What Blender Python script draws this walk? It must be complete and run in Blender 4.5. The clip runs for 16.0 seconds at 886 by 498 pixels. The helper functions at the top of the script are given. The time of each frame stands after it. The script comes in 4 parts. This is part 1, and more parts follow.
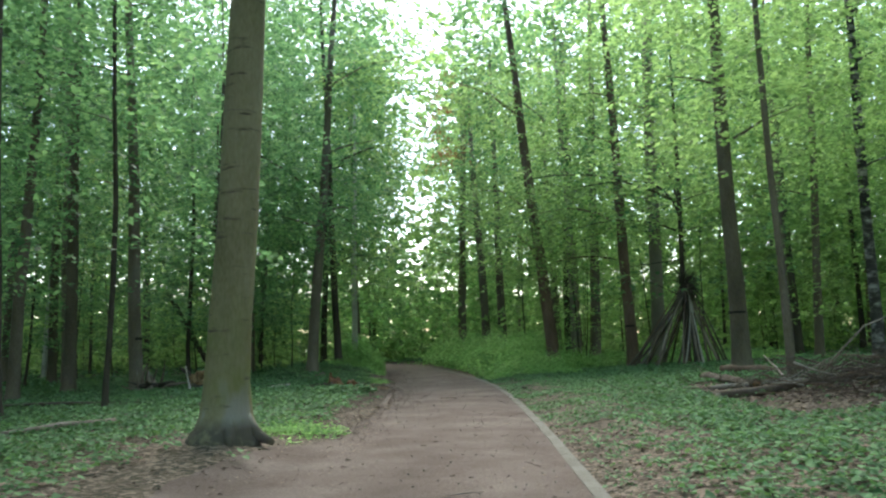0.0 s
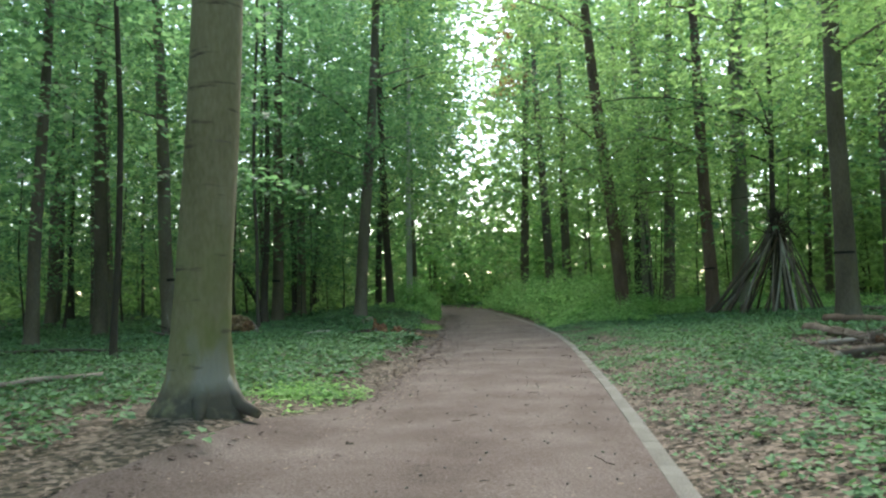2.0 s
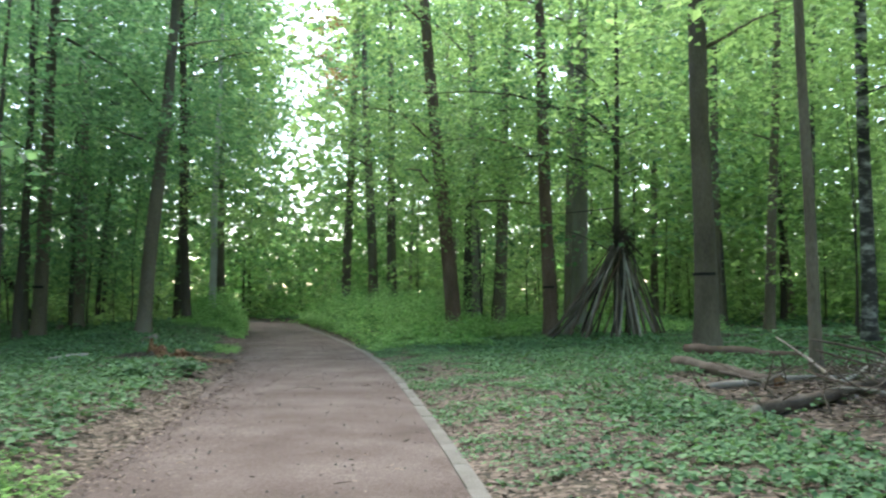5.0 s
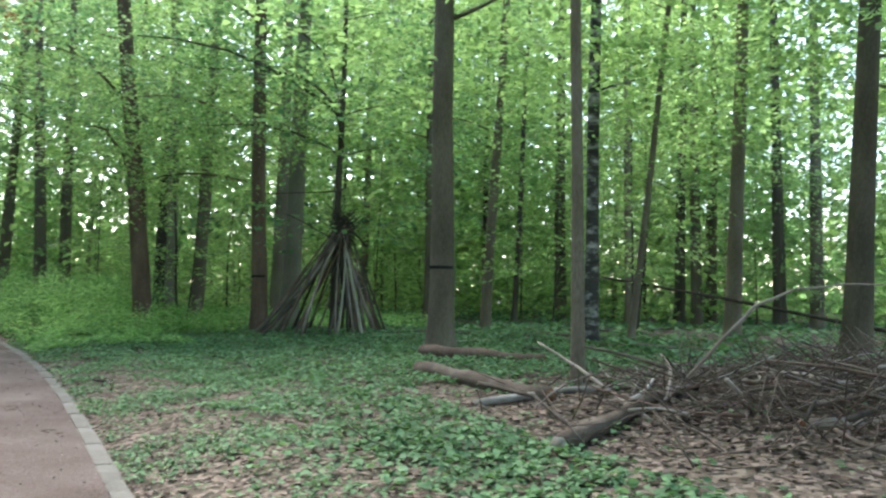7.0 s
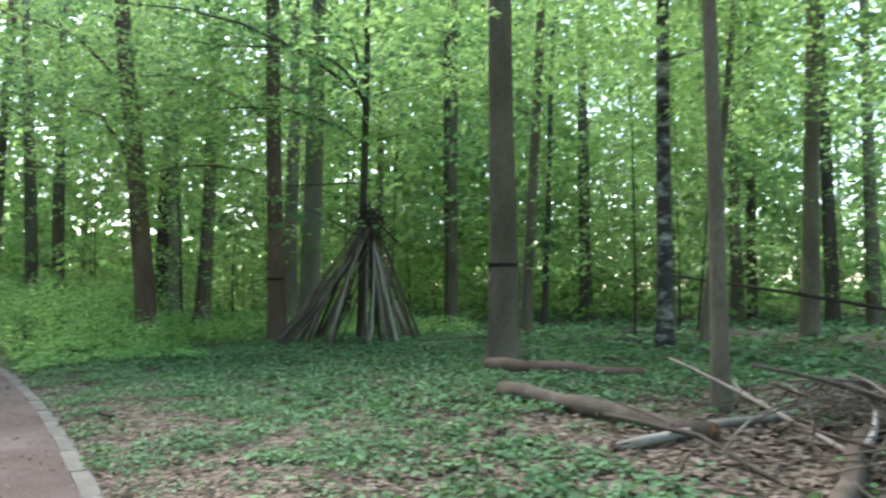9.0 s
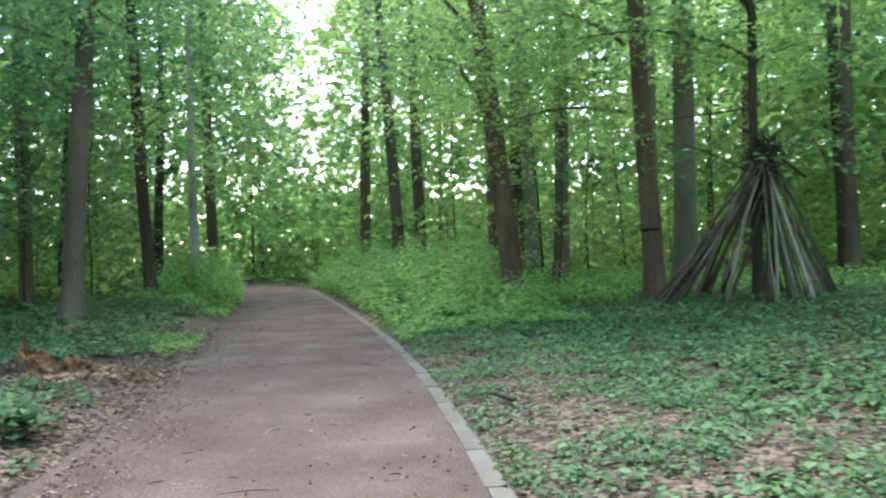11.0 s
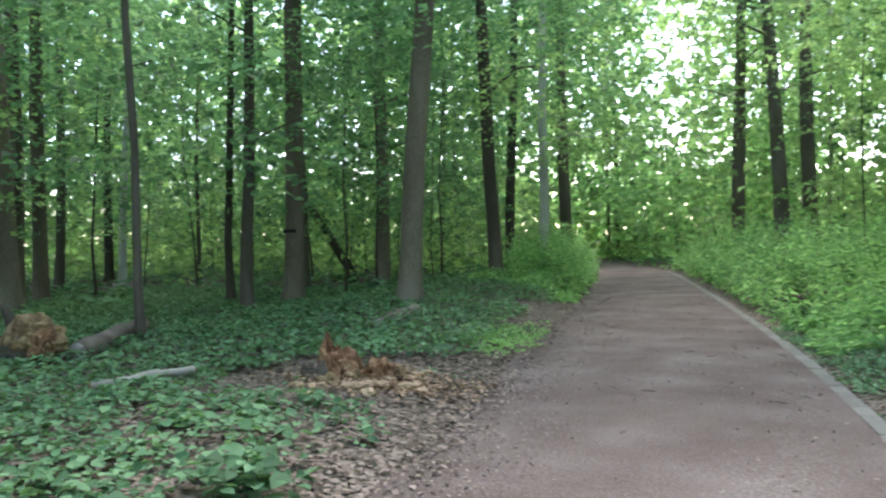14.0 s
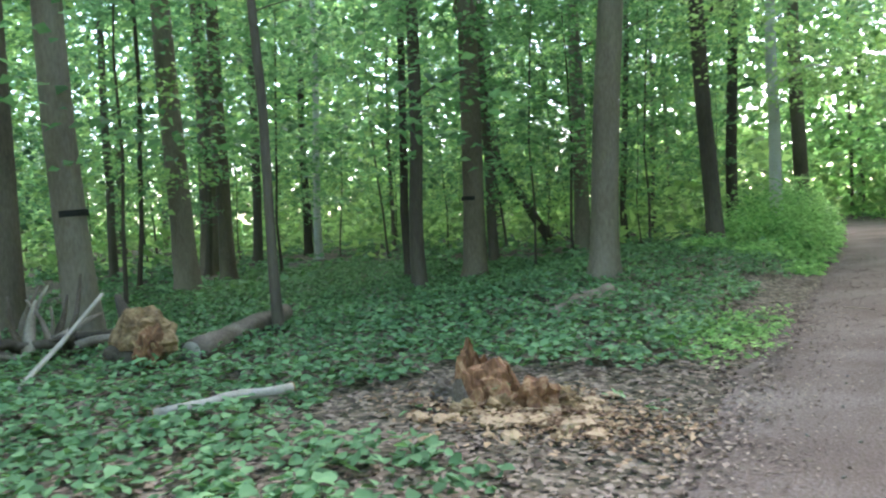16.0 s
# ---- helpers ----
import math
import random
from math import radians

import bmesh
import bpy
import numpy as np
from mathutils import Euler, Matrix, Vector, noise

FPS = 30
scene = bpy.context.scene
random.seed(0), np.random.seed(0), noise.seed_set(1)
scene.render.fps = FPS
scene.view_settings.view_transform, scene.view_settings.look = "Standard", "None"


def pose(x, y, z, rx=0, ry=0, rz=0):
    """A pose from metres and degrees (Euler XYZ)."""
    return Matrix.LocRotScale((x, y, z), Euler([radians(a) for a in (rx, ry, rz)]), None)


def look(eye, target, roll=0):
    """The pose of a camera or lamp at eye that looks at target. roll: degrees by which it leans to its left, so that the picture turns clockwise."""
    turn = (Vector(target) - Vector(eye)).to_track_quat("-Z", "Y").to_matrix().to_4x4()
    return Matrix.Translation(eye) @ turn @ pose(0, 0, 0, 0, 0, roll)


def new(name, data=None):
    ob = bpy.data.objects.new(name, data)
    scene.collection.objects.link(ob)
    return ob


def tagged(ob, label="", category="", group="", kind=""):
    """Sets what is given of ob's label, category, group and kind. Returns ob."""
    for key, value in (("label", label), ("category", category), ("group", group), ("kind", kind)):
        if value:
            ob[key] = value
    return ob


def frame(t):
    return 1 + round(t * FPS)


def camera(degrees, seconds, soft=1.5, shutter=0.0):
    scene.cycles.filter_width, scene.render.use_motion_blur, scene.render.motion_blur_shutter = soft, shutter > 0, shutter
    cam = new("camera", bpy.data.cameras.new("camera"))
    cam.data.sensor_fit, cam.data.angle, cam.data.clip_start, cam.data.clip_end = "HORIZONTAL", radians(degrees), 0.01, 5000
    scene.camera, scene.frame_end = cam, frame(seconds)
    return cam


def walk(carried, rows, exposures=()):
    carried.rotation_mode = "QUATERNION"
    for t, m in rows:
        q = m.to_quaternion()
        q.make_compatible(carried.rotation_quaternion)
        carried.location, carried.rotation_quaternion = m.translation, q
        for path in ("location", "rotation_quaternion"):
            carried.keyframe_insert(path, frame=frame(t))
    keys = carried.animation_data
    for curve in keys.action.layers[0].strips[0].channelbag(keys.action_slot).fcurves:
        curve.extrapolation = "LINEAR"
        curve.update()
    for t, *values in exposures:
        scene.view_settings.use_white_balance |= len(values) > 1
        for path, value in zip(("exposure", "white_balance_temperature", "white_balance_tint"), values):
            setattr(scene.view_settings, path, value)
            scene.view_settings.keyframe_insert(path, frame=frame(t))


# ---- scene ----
cam = camera(57.92, 16.0, soft=2.3, shutter=0.3)
EXPOSURE = 2.62

PATH = [
    (0.0, pose(2.503, 7.483, 1.367, 96.63, 1.91, 3.17)),
    (0.5, pose(2.577, 8.169, 1.397, 96.01, 1.78, 4.24)),
    (1.0, pose(2.578, 8.925, 1.404, 94.27, 1.93, 5.85)),
    (1.5, pose(2.594, 9.684, 1.380, 92.91, 1.77, 6.92)),
    (2.0, pose(2.621, 10.387, 1.362, 92.72, 1.59, 7.83)),
    (2.5, pose(2.622, 11.094, 1.396, 93.61, 1.62, 8.38)),
    (3.0, pose(2.637, 11.844, 1.451, 94.43, 0.89, 8.11)),
    (3.2, pose(2.633, 12.133, 1.427, 94.59, 0.67, 7.49)),
    (5.3, pose(2.555, 14.838, 1.468, 93.29, -0.30, -8.33)),
    (5.5, pose(2.580, 15.120, 1.488, 93.37, -0.59, -10.92)),
    (6.0, pose(2.629, 15.900, 1.513, 93.39, -0.67, -17.02)),
    (6.5, pose(2.689, 16.613, 1.506, 92.98, -1.02, -21.90)),
    (7.0, pose(2.697, 17.251, 1.518, 92.86, -1.29, -26.40)),
    (7.5, pose(2.649, 17.918, 1.559, 93.41, -0.76, -30.40)),
    (8.0, pose(2.699, 18.594, 1.598, 93.41, -0.90, -32.32)),
    (8.5, pose(2.730, 19.302, 1.588, 93.48, -0.63, -31.98)),
    (9.0, pose(2.727, 20.019, 1.565, 92.76, -0.20, -26.78)),
    (9.5, pose(2.677, 20.770, 1.538, 91.78, 0.26, -19.92)),
    (10.0, pose(2.561, 21.560, 1.525, 91.14, 0.52, -13.44)),
    (10.2, pose(2.529, 21.832, 1.528, 90.86, 1.20, -11.04)),
    (12.3, pose(2.473, 23.834, 1.473, 89.12, 1.21, 7.73)),
    (12.5, pose(2.427, 24.066, 1.479, 89.09, 1.24, 9.52)),
    (13.0, pose(2.306, 24.771, 1.488, 88.52, 1.14, 13.56)),
    (13.5, pose(2.075, 25.507, 1.483, 88.68, 1.42, 17.22)),
    (14.0, pose(1.883, 26.141, 1.500, 89.32, 1.59, 21.95)),
    (14.5, pose(1.646, 26.720, 1.500, 89.24, 1.96, 26.63)),
    (15.0, pose(1.424, 27.357, 1.517, 88.84, 2.96, 31.65)),
    (15.5, pose(1.274, 28.047, 1.526, 87.63, 3.38, 35.32)),
    (16.0, pose(1.058, 28.754, 1.506, 87.50, 3.61, 36.98)),
]
walk(cam, PATH, exposures=[(0.0, EXPOSURE - 0.74, 6450, 6), (3.2, EXPOSURE - 0.42, 6300, 9), (5.5, EXPOSURE - 0.22, 6230, 13), (7.0, EXPOSURE - 0.08, 6250, 15), (9.5, EXPOSURE + 0.05, 6150, 17),
                           (12.5, EXPOSURE + 0.36, 6150, 16), (14.5, EXPOSURE + 0.3, 6150, 18), (16.0, EXPOSURE + 0.74, 6150, 17)])

# ---- daylight: bright overcast summer sky ----
sky_world = bpy.data.worlds.new("sky")
scene.world = sky_world
sky_world.use_nodes = True
wn, wl = sky_world.node_tree.nodes, sky_world.node_tree.links
wn.clear()
sky_tex = wn.new("ShaderNodeTexSky")
sky_tex.sky_type = "NISHITA"
sky_tex.sun_disc = False
sky_tex.sun_elevation = radians(50)
sky_tex.sun_rotation = radians(-5)
sky_tex.air_density, sky_tex.dust_density, sky_tex.ozone_density = 1.0, 1.5, 0.6
bg = wn.new("ShaderNodeBackground")
bg.inputs["Strength"].default_value = 0.15
wout = wn.new("ShaderNodeOutputWorld")
wl.new(sky_tex.outputs[0], bg.inputs[0])
wl.new(bg.outputs[0], wout.inputs[0])
sun_data = bpy.data.lights.new("sun", "SUN")
sun_data.energy, sun_data.angle, sun_data.color = 1.5, radians(40), (1.0, 0.97, 0.92)
sun = new("sun", sun_data)
sun.matrix_world = look((0, 0, 60), (0 - 60 * math.sin(radians(-5)) * 0.78, -60 * math.cos(radians(-5)) * 0.78, 0))


# ---- materials ----
def material(name, colours, scale=4.0, rough=0.8, bump=0.3, bump_scale=40.0, stretch=(1, 1, 1), spec=0.2, fine=0.35,
             translucent=0.0, glow_colour=None, island=0.0, per_object=0.0, cells=0.0):
    """Two scales of noise between the colours, fine relief, and if wanted light passing through (leaves)."""
    m = bpy.data.materials.new(name)
    m.use_nodes = True
    n, l = m.node_tree.nodes, m.node_tree.links
    p = n["Principled BSDF"]
    p.inputs["Roughness"].default_value = rough
    p.inputs["Specular IOR Level"].default_value = spec
    geo = n.new("ShaderNodeTexCoord")
    mp = n.new("ShaderNodeMapping")
    mp.inputs["Scale"].default_value = stretch
    l.new(geo.outputs["Object"], mp.inputs[0])
    big = n.new("ShaderNodeTexNoise")
    big.inputs["Scale"].default_value = scale
    big.inputs["Detail"].default_value = 4
    small = n.new("ShaderNodeTexNoise")
    small.inputs["Scale"].default_value = bump_scale
    small.inputs["Detail"].default_value = 3
    l.new(mp.outputs[0], big.inputs[0])
    l.new(mp.outputs[0], small.inputs[0])
    mix = n.new("ShaderNodeMix")
    mix.inputs[0].default_value = fine
    l.new(big.outputs[0], mix.inputs[2])
    l.new(small.outputs[0], mix.inputs[3])
    value = mix.outputs[0]
    if cells:
        vor = n.new("ShaderNodeTexVoronoi")
        vor.inputs["Scale"].default_value = cells
        l.new(mp.outputs[0], vor.inputs[0])
        sep = n.new("ShaderNodeSeparateColor")
        l.new(vor.outputs["Color"], sep.inputs[0])
        leafy = n.new("ShaderNodeMix")
        leafy.inputs[0].default_value = 0.55
        l.new(value, leafy.inputs[2])
        l.new(sep.outputs[0], leafy.inputs[3])
        value = leafy.outputs[0]
    if island or per_object:
        info = n.new("ShaderNodeNewGeometry") if island else n.new("ShaderNodeObjectInfo")
        rnd = info.outputs["Random Per Island"] if island else info.outputs["Random"]
        sub = n.new("ShaderNodeMath")
        sub.operation = "MULTIPLY_ADD"
        l.new(rnd, sub.inputs[0])
        sub.inputs[1].default_value = island or per_object
        sub.inputs[2].default_value = -0.5 * (island or per_object)
        add = n.new("ShaderNodeMath")
        add.operation = "ADD"
        l.new(value, add.inputs[0])
        l.new(sub.outputs[0], add.inputs[1])
        value = add.outputs[0]
    ramp = n.new("ShaderNodeValToRGB")
    ramp.color_ramp.elements.remove(ramp.color_ramp.elements[0])
    for i, c in enumerate(colours):
        pos = 0.28 + 0.44 * i / max(1, len(colours) - 1)
        e = ramp.color_ramp.elements[0] if i == 0 else ramp.color_ramp.elements.new(pos)
        e.position, e.color = pos, (*c, 1)
    l.new(value, ramp.inputs[0])
    l.new(ramp.outputs[0], p.inputs["Base Color"])
    if bump:
        b = n.new("ShaderNodeBump")
        b.inputs["Strength"].default_value = bump
        b.inputs["Distance"].default_value = 0.02
        l.new(small.outputs[0], b.inputs["Height"])
        l.new(b.outputs[0], p.inputs["Normal"])
    if translucent:
        tr = n.new("ShaderNodeBsdfTranslucent")
        gain = n.new("ShaderNodeMix")
        gain.data_type, gain.blend_type = "RGBA", "MULTIPLY"
        gain.inputs[0].default_value = 1.0
        l.new(ramp.outputs[0], gain.inputs[6])
        gain.inputs[7].default_value = (*glow_colour, 1)
        l.new(gain.outputs[2], tr.inputs[0])
        ms = n.new("ShaderNodeMixShader")
        ms.inputs[0].default_value = translucent
        l.new(p.outputs[0], ms.inputs[1])
        l.new(tr.outputs[0], ms.inputs[2])
        l.new(ms.outputs[0], n["Material Output"].inputs[0])
    return m


# Two tones of beech leaf: deeper for the shaded left, paler for lit parts.
LEAF_BEECH = material("beech_leaves", [(0.04, 0.084, 0.036), (0.085, 0.16, 0.068), (0.152, 0.248, 0.104)], 0.35, 0.5, 0, 9, spec=0.35,
                      translucent=0.6, glow_colour=(2.1, 2.2, 1.95), island=0.45)
# Paler tone: light on foliage and far haze are put into its colour.
LEAF_LIT = material("lit_leaves", [(0.073, 0.126, 0.044), (0.15, 0.232, 0.078), (0.242, 0.335, 0.122)], 0.35, 0.5, 0, 9, spec=0.35,
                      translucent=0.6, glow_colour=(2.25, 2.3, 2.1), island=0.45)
LEAF_HERB = material("herb_leaves", [(0.055, 0.108, 0.052), (0.1, 0.192, 0.092), (0.16, 0.275, 0.135)], 0.6, 0.65, 0, 9, spec=0.1,
                     translucent=0.25, glow_colour=(1.5, 1.6, 1.0), island=0.5)
# Nettle green; its brightness also replaces mist on thicket and distant woods.
LEAF_NETTLE_MIST = material("nettle_mist_leaves", [(0.08, 0.165, 0.052), (0.16, 0.285, 0.095), (0.255, 0.395, 0.155)], 0.8, 0.6, 0, 9, spec=0.12,
                       translucent=0.5, glow_colour=(1.9, 2.0, 1.7), island=0.4)
LEAF_DEAD = material("dead_leaves", [(0.05, 0.033, 0.024), (0.115, 0.083, 0.062), (0.24, 0.185, 0.145)], 1.5, 0.8, 0, 9, island=0.7)
BARK_GREY = material("beech_bark", [(0.065, 0.052, 0.036), (0.128, 0.105, 0.076), (0.2, 0.17, 0.13)], 1.6, 0.85, 0.35, 30, (1, 1, 0.35), per_object=0.25)
BARK_LIGHT = material("light_beech_bark", [(0.11, 0.098, 0.075), (0.175, 0.158, 0.125), (0.24, 0.22, 0.18)], 1.6, 0.85, 0.35, 30, (1, 1, 0.35))
BARK_BEECH = material("old_beech_bark", [(0.11, 0.1, 0.047), (0.185, 0.165, 0.095), (0.26, 0.235, 0.155)], 1.3, 0.85, 0.4, 26, (1, 1, 0.4))
BARK_DARK = material("dark_bark", [(0.032, 0.026, 0.02), (0.065, 0.054, 0.041), (0.108, 0.091, 0.071)], 2.5, 0.9, 0.6, 34, (1, 1, 0.2), per_object=0.25)
BARK_RED = material("pine_bark", [(0.065, 0.042, 0.03), (0.13, 0.086, 0.064), (0.205, 0.148, 0.116)], 2.5, 0.9, 0.7, 26, (1, 1, 0.3), per_object=0.2)
BARK_WHITE = material("birch_bark", [(0.012, 0.011, 0.01), (0.05, 0.045, 0.04), (0.42, 0.4, 0.37)], 3.0, 0.7, 0.3, 14, (1, 1, 2.2), fine=0.2)
BARK_PALE = material("pale_bark", [(0.22, 0.21, 0.18), (0.38, 0.37, 0.33), (0.5, 0.49, 0.45)], 2.0, 0.8, 0.3, 30)
WOOD_DEAD = material("dead_wood", [(0.085, 0.064, 0.048), (0.175, 0.14, 0.112), (0.3, 0.255, 0.212)], 3.0, 0.85, 0.5, 40, (1, 1, 1), per_object=0.4)
WOOD_PALE = material("weathered_wood", [(0.2, 0.17, 0.14), (0.3, 0.27, 0.23), (0.4, 0.37, 0.33)], 3.0, 0.8, 0.4, 40, per_object=0.2)
WOOD_ROT = material("rotten_wood", [(0.035, 0.017, 0.011), (0.17, 0.083, 0.042), (0.37, 0.235, 0.13)], 11.0, 0.85, 0.8, 30, (1, 1, 0.5))
WOOD_YELLOW = material("decayed_wood", [(0.035, 0.02, 0.012), (0.18, 0.115, 0.06), (0.4, 0.28, 0.16)], 8.0, 0.9, 1.0, 22)
WOOD_CHIP = material("wood_chips", [(0.11, 0.062, 0.035), (0.22, 0.138, 0.08), (0.36, 0.25, 0.155)], 3.0, 0.85, 0, 20, island=0.5)
DIRT = material("path_dirt", [(0.036, 0.025, 0.019), (0.082, 0.06, 0.049), (0.13, 0.102, 0.087), (0.222, 0.186, 0.163)], 0.9, 0.94, 0.7, 46, fine=0.52)
SOIL = material("forest_soil", [(0.03, 0.028, 0.018), (0.07, 0.057, 0.038), (0.12, 0.092, 0.068), (0.2, 0.158, 0.122)], 0.5, 0.95, 0.8, 24, fine=0.45, cells=17.0)
STONE = material("kerb_concrete", [(0.085, 0.075, 0.06), (0.15, 0.141, 0.12), (0.215, 0.207, 0.18)], 3.2, 0.92, 0.7, 60, per_object=0.06, fine=0.45)
LEAF_COPPER = material("copper_leaves", [(0.1, 0.055, 0.03), (0.2, 0.12, 0.06), (0.3, 0.2, 0.1)], 0.6, 0.55, 0, 9, translucent=0.5, glow_colour=(1.6, 1.4, 1.2), island=0.5)


def weather_bark(m):
    """Green algae over the lower trunk, pale lichen at the foot and short dark cross-scars, as old beech bark carries them."""
    n, l = m.node_tree.nodes, m.node_tree.links
    p = n["Principled BSDF"]
    colour = p.inputs["Base Color"].links[0].from_socket
    tc = n.new("ShaderNodeTexCoord")
    sep = n.new("ShaderNodeSeparateXYZ")
    l.new(tc.outputs["Object"], sep.inputs[0])

    def patches(scale, stretch, lo, hi):
        mp = n.new("ShaderNodeMapping")
        mp.inputs["Scale"].default_value = stretch
        l.new(tc.outputs["Object"], mp.inputs[0])
        t = n.new("ShaderNodeTexNoise")
        t.inputs["Scale"].default_value, t.inputs["Detail"].default_value = scale, 3
        l.new(mp.outputs[0], t.inputs[0])
        r = n.new("ShaderNodeMapRange")
        r.inputs[1].default_value, r.inputs[2].default_value = lo, hi
        l.new(t.outputs[0], r.inputs[0])
        return r.outputs[0]

    def height(lo, hi):
        r = n.new("ShaderNodeMapRange")
        r.inputs[1].default_value, r.inputs[2].default_value = lo, hi
        l.new(sep.outputs[2], r.inputs[0])
        return r.outputs[0]

    def times(u, v):
        k = n.new("ShaderNodeMath")
        k.operation = "MULTIPLY"
        l.new(u, k.inputs[0])
        l.new(v, k.inputs[1])
        return k.outputs[0]

    def over(base, fac, rgb):
        mx = n.new("ShaderNodeMix")
        mx.data_type = "RGBA"
        l.new(fac, mx.inputs[0])
        l.new(base, mx.inputs[6])
        mx.inputs[7].default_value = (*rgb, 1)
        return mx.outputs[2]

    colour = over(colour, times(times(height(0.3, 0.7), height(2.2, 0.8)), patches(2.2, (1, 1, 0.6), 0.3, 0.62)), (0.135, 0.15, 0.05))
    colour = over(colour, times(height(0.95, 0.35), patches(2.6, (1, 1, 0.4), 0.52, 0.6)), (0.23, 0.22, 0.185))
    # Darker brown patches over the lowest 0.3 m of the trunk.
    colour = over(colour, times(height(0.34, 0.16), patches(5.0, (1, 1, 1), 0.3, 0.5)), (0.085, 0.075, 0.058))
    colour = over(colour, patches(1.9, (1, 1, 5.5), 0.63, 0.72), (0.075, 0.064, 0.045))
    l.new(colour, p.inputs["Base Color"])


weather_bark(BARK_BEECH)
BAND = material("dark_band", [(0.01, 0.009, 0.008), (0.02, 0.018, 0.015)], 6.0, 0.8, 0.2, 40)


# ---- mesh helpers ----
class Geo:
    """Gathers quads, triangles and tubes into one mesh."""

    def __init__(self):
        self.v, self.f = [], []

    def tube(self, points, radii, seg=8, caps=True, wobble=0.0):
        start = len(self.v)
        pts = [Vector(p) for p in points]
        prev = None
        for i, p in enumerate(pts):
            ahead = (pts[min(i + 1, len(pts) - 1)] - pts[max(i - 1, 0)]).normalized()
            side = prev - ahead * prev.dot(ahead) if prev is not None else ahead.orthogonal()
            side.normalize()
            prev = side
            other = ahead.cross(side)
            for k in range(seg):
                a = 2 * math.pi * k / seg
                r = radii[i] * (1 + wobble * noise.noise(Vector((math.cos(a) * 1.5, math.sin(a) * 1.5, i * 0.6 + p.x))))
                self.v.append(tuple(p + (side * math.cos(a) + other * math.sin(a)) * r))
        for i in range(len(pts) - 1):
            for k in range(seg):
                a, b = start + i * seg + k, start + i * seg + (k + 1) % seg
                self.f.append((a, b, b + seg, a + seg))
        if caps:
            self.f.append(tuple(start + k for k in reversed(range(seg))))
            last = start + (len(pts) - 1) * seg
            self.f.append(tuple(last + k for k in range(seg)))
        return self

    def mesh(self, name, smooth=True):
        me = bpy.data.meshes.new(name)
        me.from_pydata(self.v, [], self.f)
        if smooth:
            me.shade_smooth()
        return me


def leaf_mesh(name, c, along, up, length, width, fold=0.12, broad=False):
    """One mesh of many small leaves, folded along the midrib: two triangles each, or four for broad ones. c, along, up: rows of vectors."""
    n = len(c)
    side = np.cross(along, up)
    side /= np.linalg.norm(side, axis=1, keepdims=True) + 1e-9
    length, width = np.broadcast_to(length, n)[:, None], np.broadcast_to(width, n)[:, None]
    tip = c + along * length - up * length * 0.12
    if broad:
        low, high = c + along * length * 0.22, c + along * length * 0.68
        v = [c, low + side * width * 0.5 + up * width * fold, high + side * width * 0.4 + up * width * fold * 0.6, tip,
             high - side * width * 0.4 + up * width * fold * 0.6, low - side * width * 0.5 + up * width * fold]
        tri = [0, 1, 2, 0, 2, 3, 0, 3, 4, 0, 4, 5]
    else:
        mid = c + along * length * 0.45
        v = [c, mid + side * width * 0.5 + up * width * fold, tip, mid - side * width * 0.5 + up * width * fold]
        tri = [0, 1, 2, 0, 2, 3]
    k, corners = len(v), len(tri)
    v = np.stack(v, 1)
    idx = (np.arange(n) * k)[:, None] + np.array(tri)[None]
    me = bpy.data.meshes.new(name)
    me.vertices.add(n * k)
    me.vertices.foreach_set("co", v.reshape(-1).astype(np.float32))
    me.loops.add(n * corners)
    me.loops.foreach_set("vertex_index", idx.reshape(-1).astype(np.int32))
    me.polygons.add(n * corners // 3)
    me.polygons.foreach_set("loop_start", (np.arange(n * corners // 3) * 3).astype(np.int32))
    me.update(calc_edges=True)
    return me


def part(name, geo, mat, parent, label="", smooth=True):
    me = geo.mesh(name, smooth) if isinstance(geo, Geo) else geo
    if not me.materials:
        me.materials.append(mat)
    ob = new(name, me)
    ob.parent = parent
    return tagged(ob, label) if label else ob


def unit(v):
    return v / (np.linalg.norm(v, axis=-1, keepdims=True) + 1e-9)


RNG = np.random.default_rng(7)


def curve_at(y, table):
    ys, xs = zip(*table)
    return float(np.interp(y, ys, xs))


# edges of the path: y, x
KERB = [(-60, 4.4), (5, 3.55), (15, 3.41), (19, 3.34), (23.5, 3.21), (26.5, 3.07), (29.5, 2.93), (32.5, 2.7), (36.3, 2.28), (42.2, 1.36), (50, 0.05), (54.5, -0.75), (61, -1.9), (75, -6), (90, -13), (120, -30)]
LEVEL = [(-60, -0.13), (24, -0.13), (30, -0.11), (36, -0.09), (44, -0.1), (60, -0.16)]
EDGE = [(-60, 1.0), (5, 0.4), (15, 0.25), (22, 0.05), (28, -0.05), (31, -0.4), (35.4, -0.95), (40, -1.6), (42.7, -1.95), (53, -3.3), (61, -4.8), (75, -9), (90, -16.5), (120, -34)]


def smooth_x(y, table):
    return sum(curve_at(y + d, table) for d in (-3, -1.5, 0, 1.5, 3)) / 5


def far_fall(y):
    return 0.0015 * min(max(y - 58, 0), 60) ** 1.6


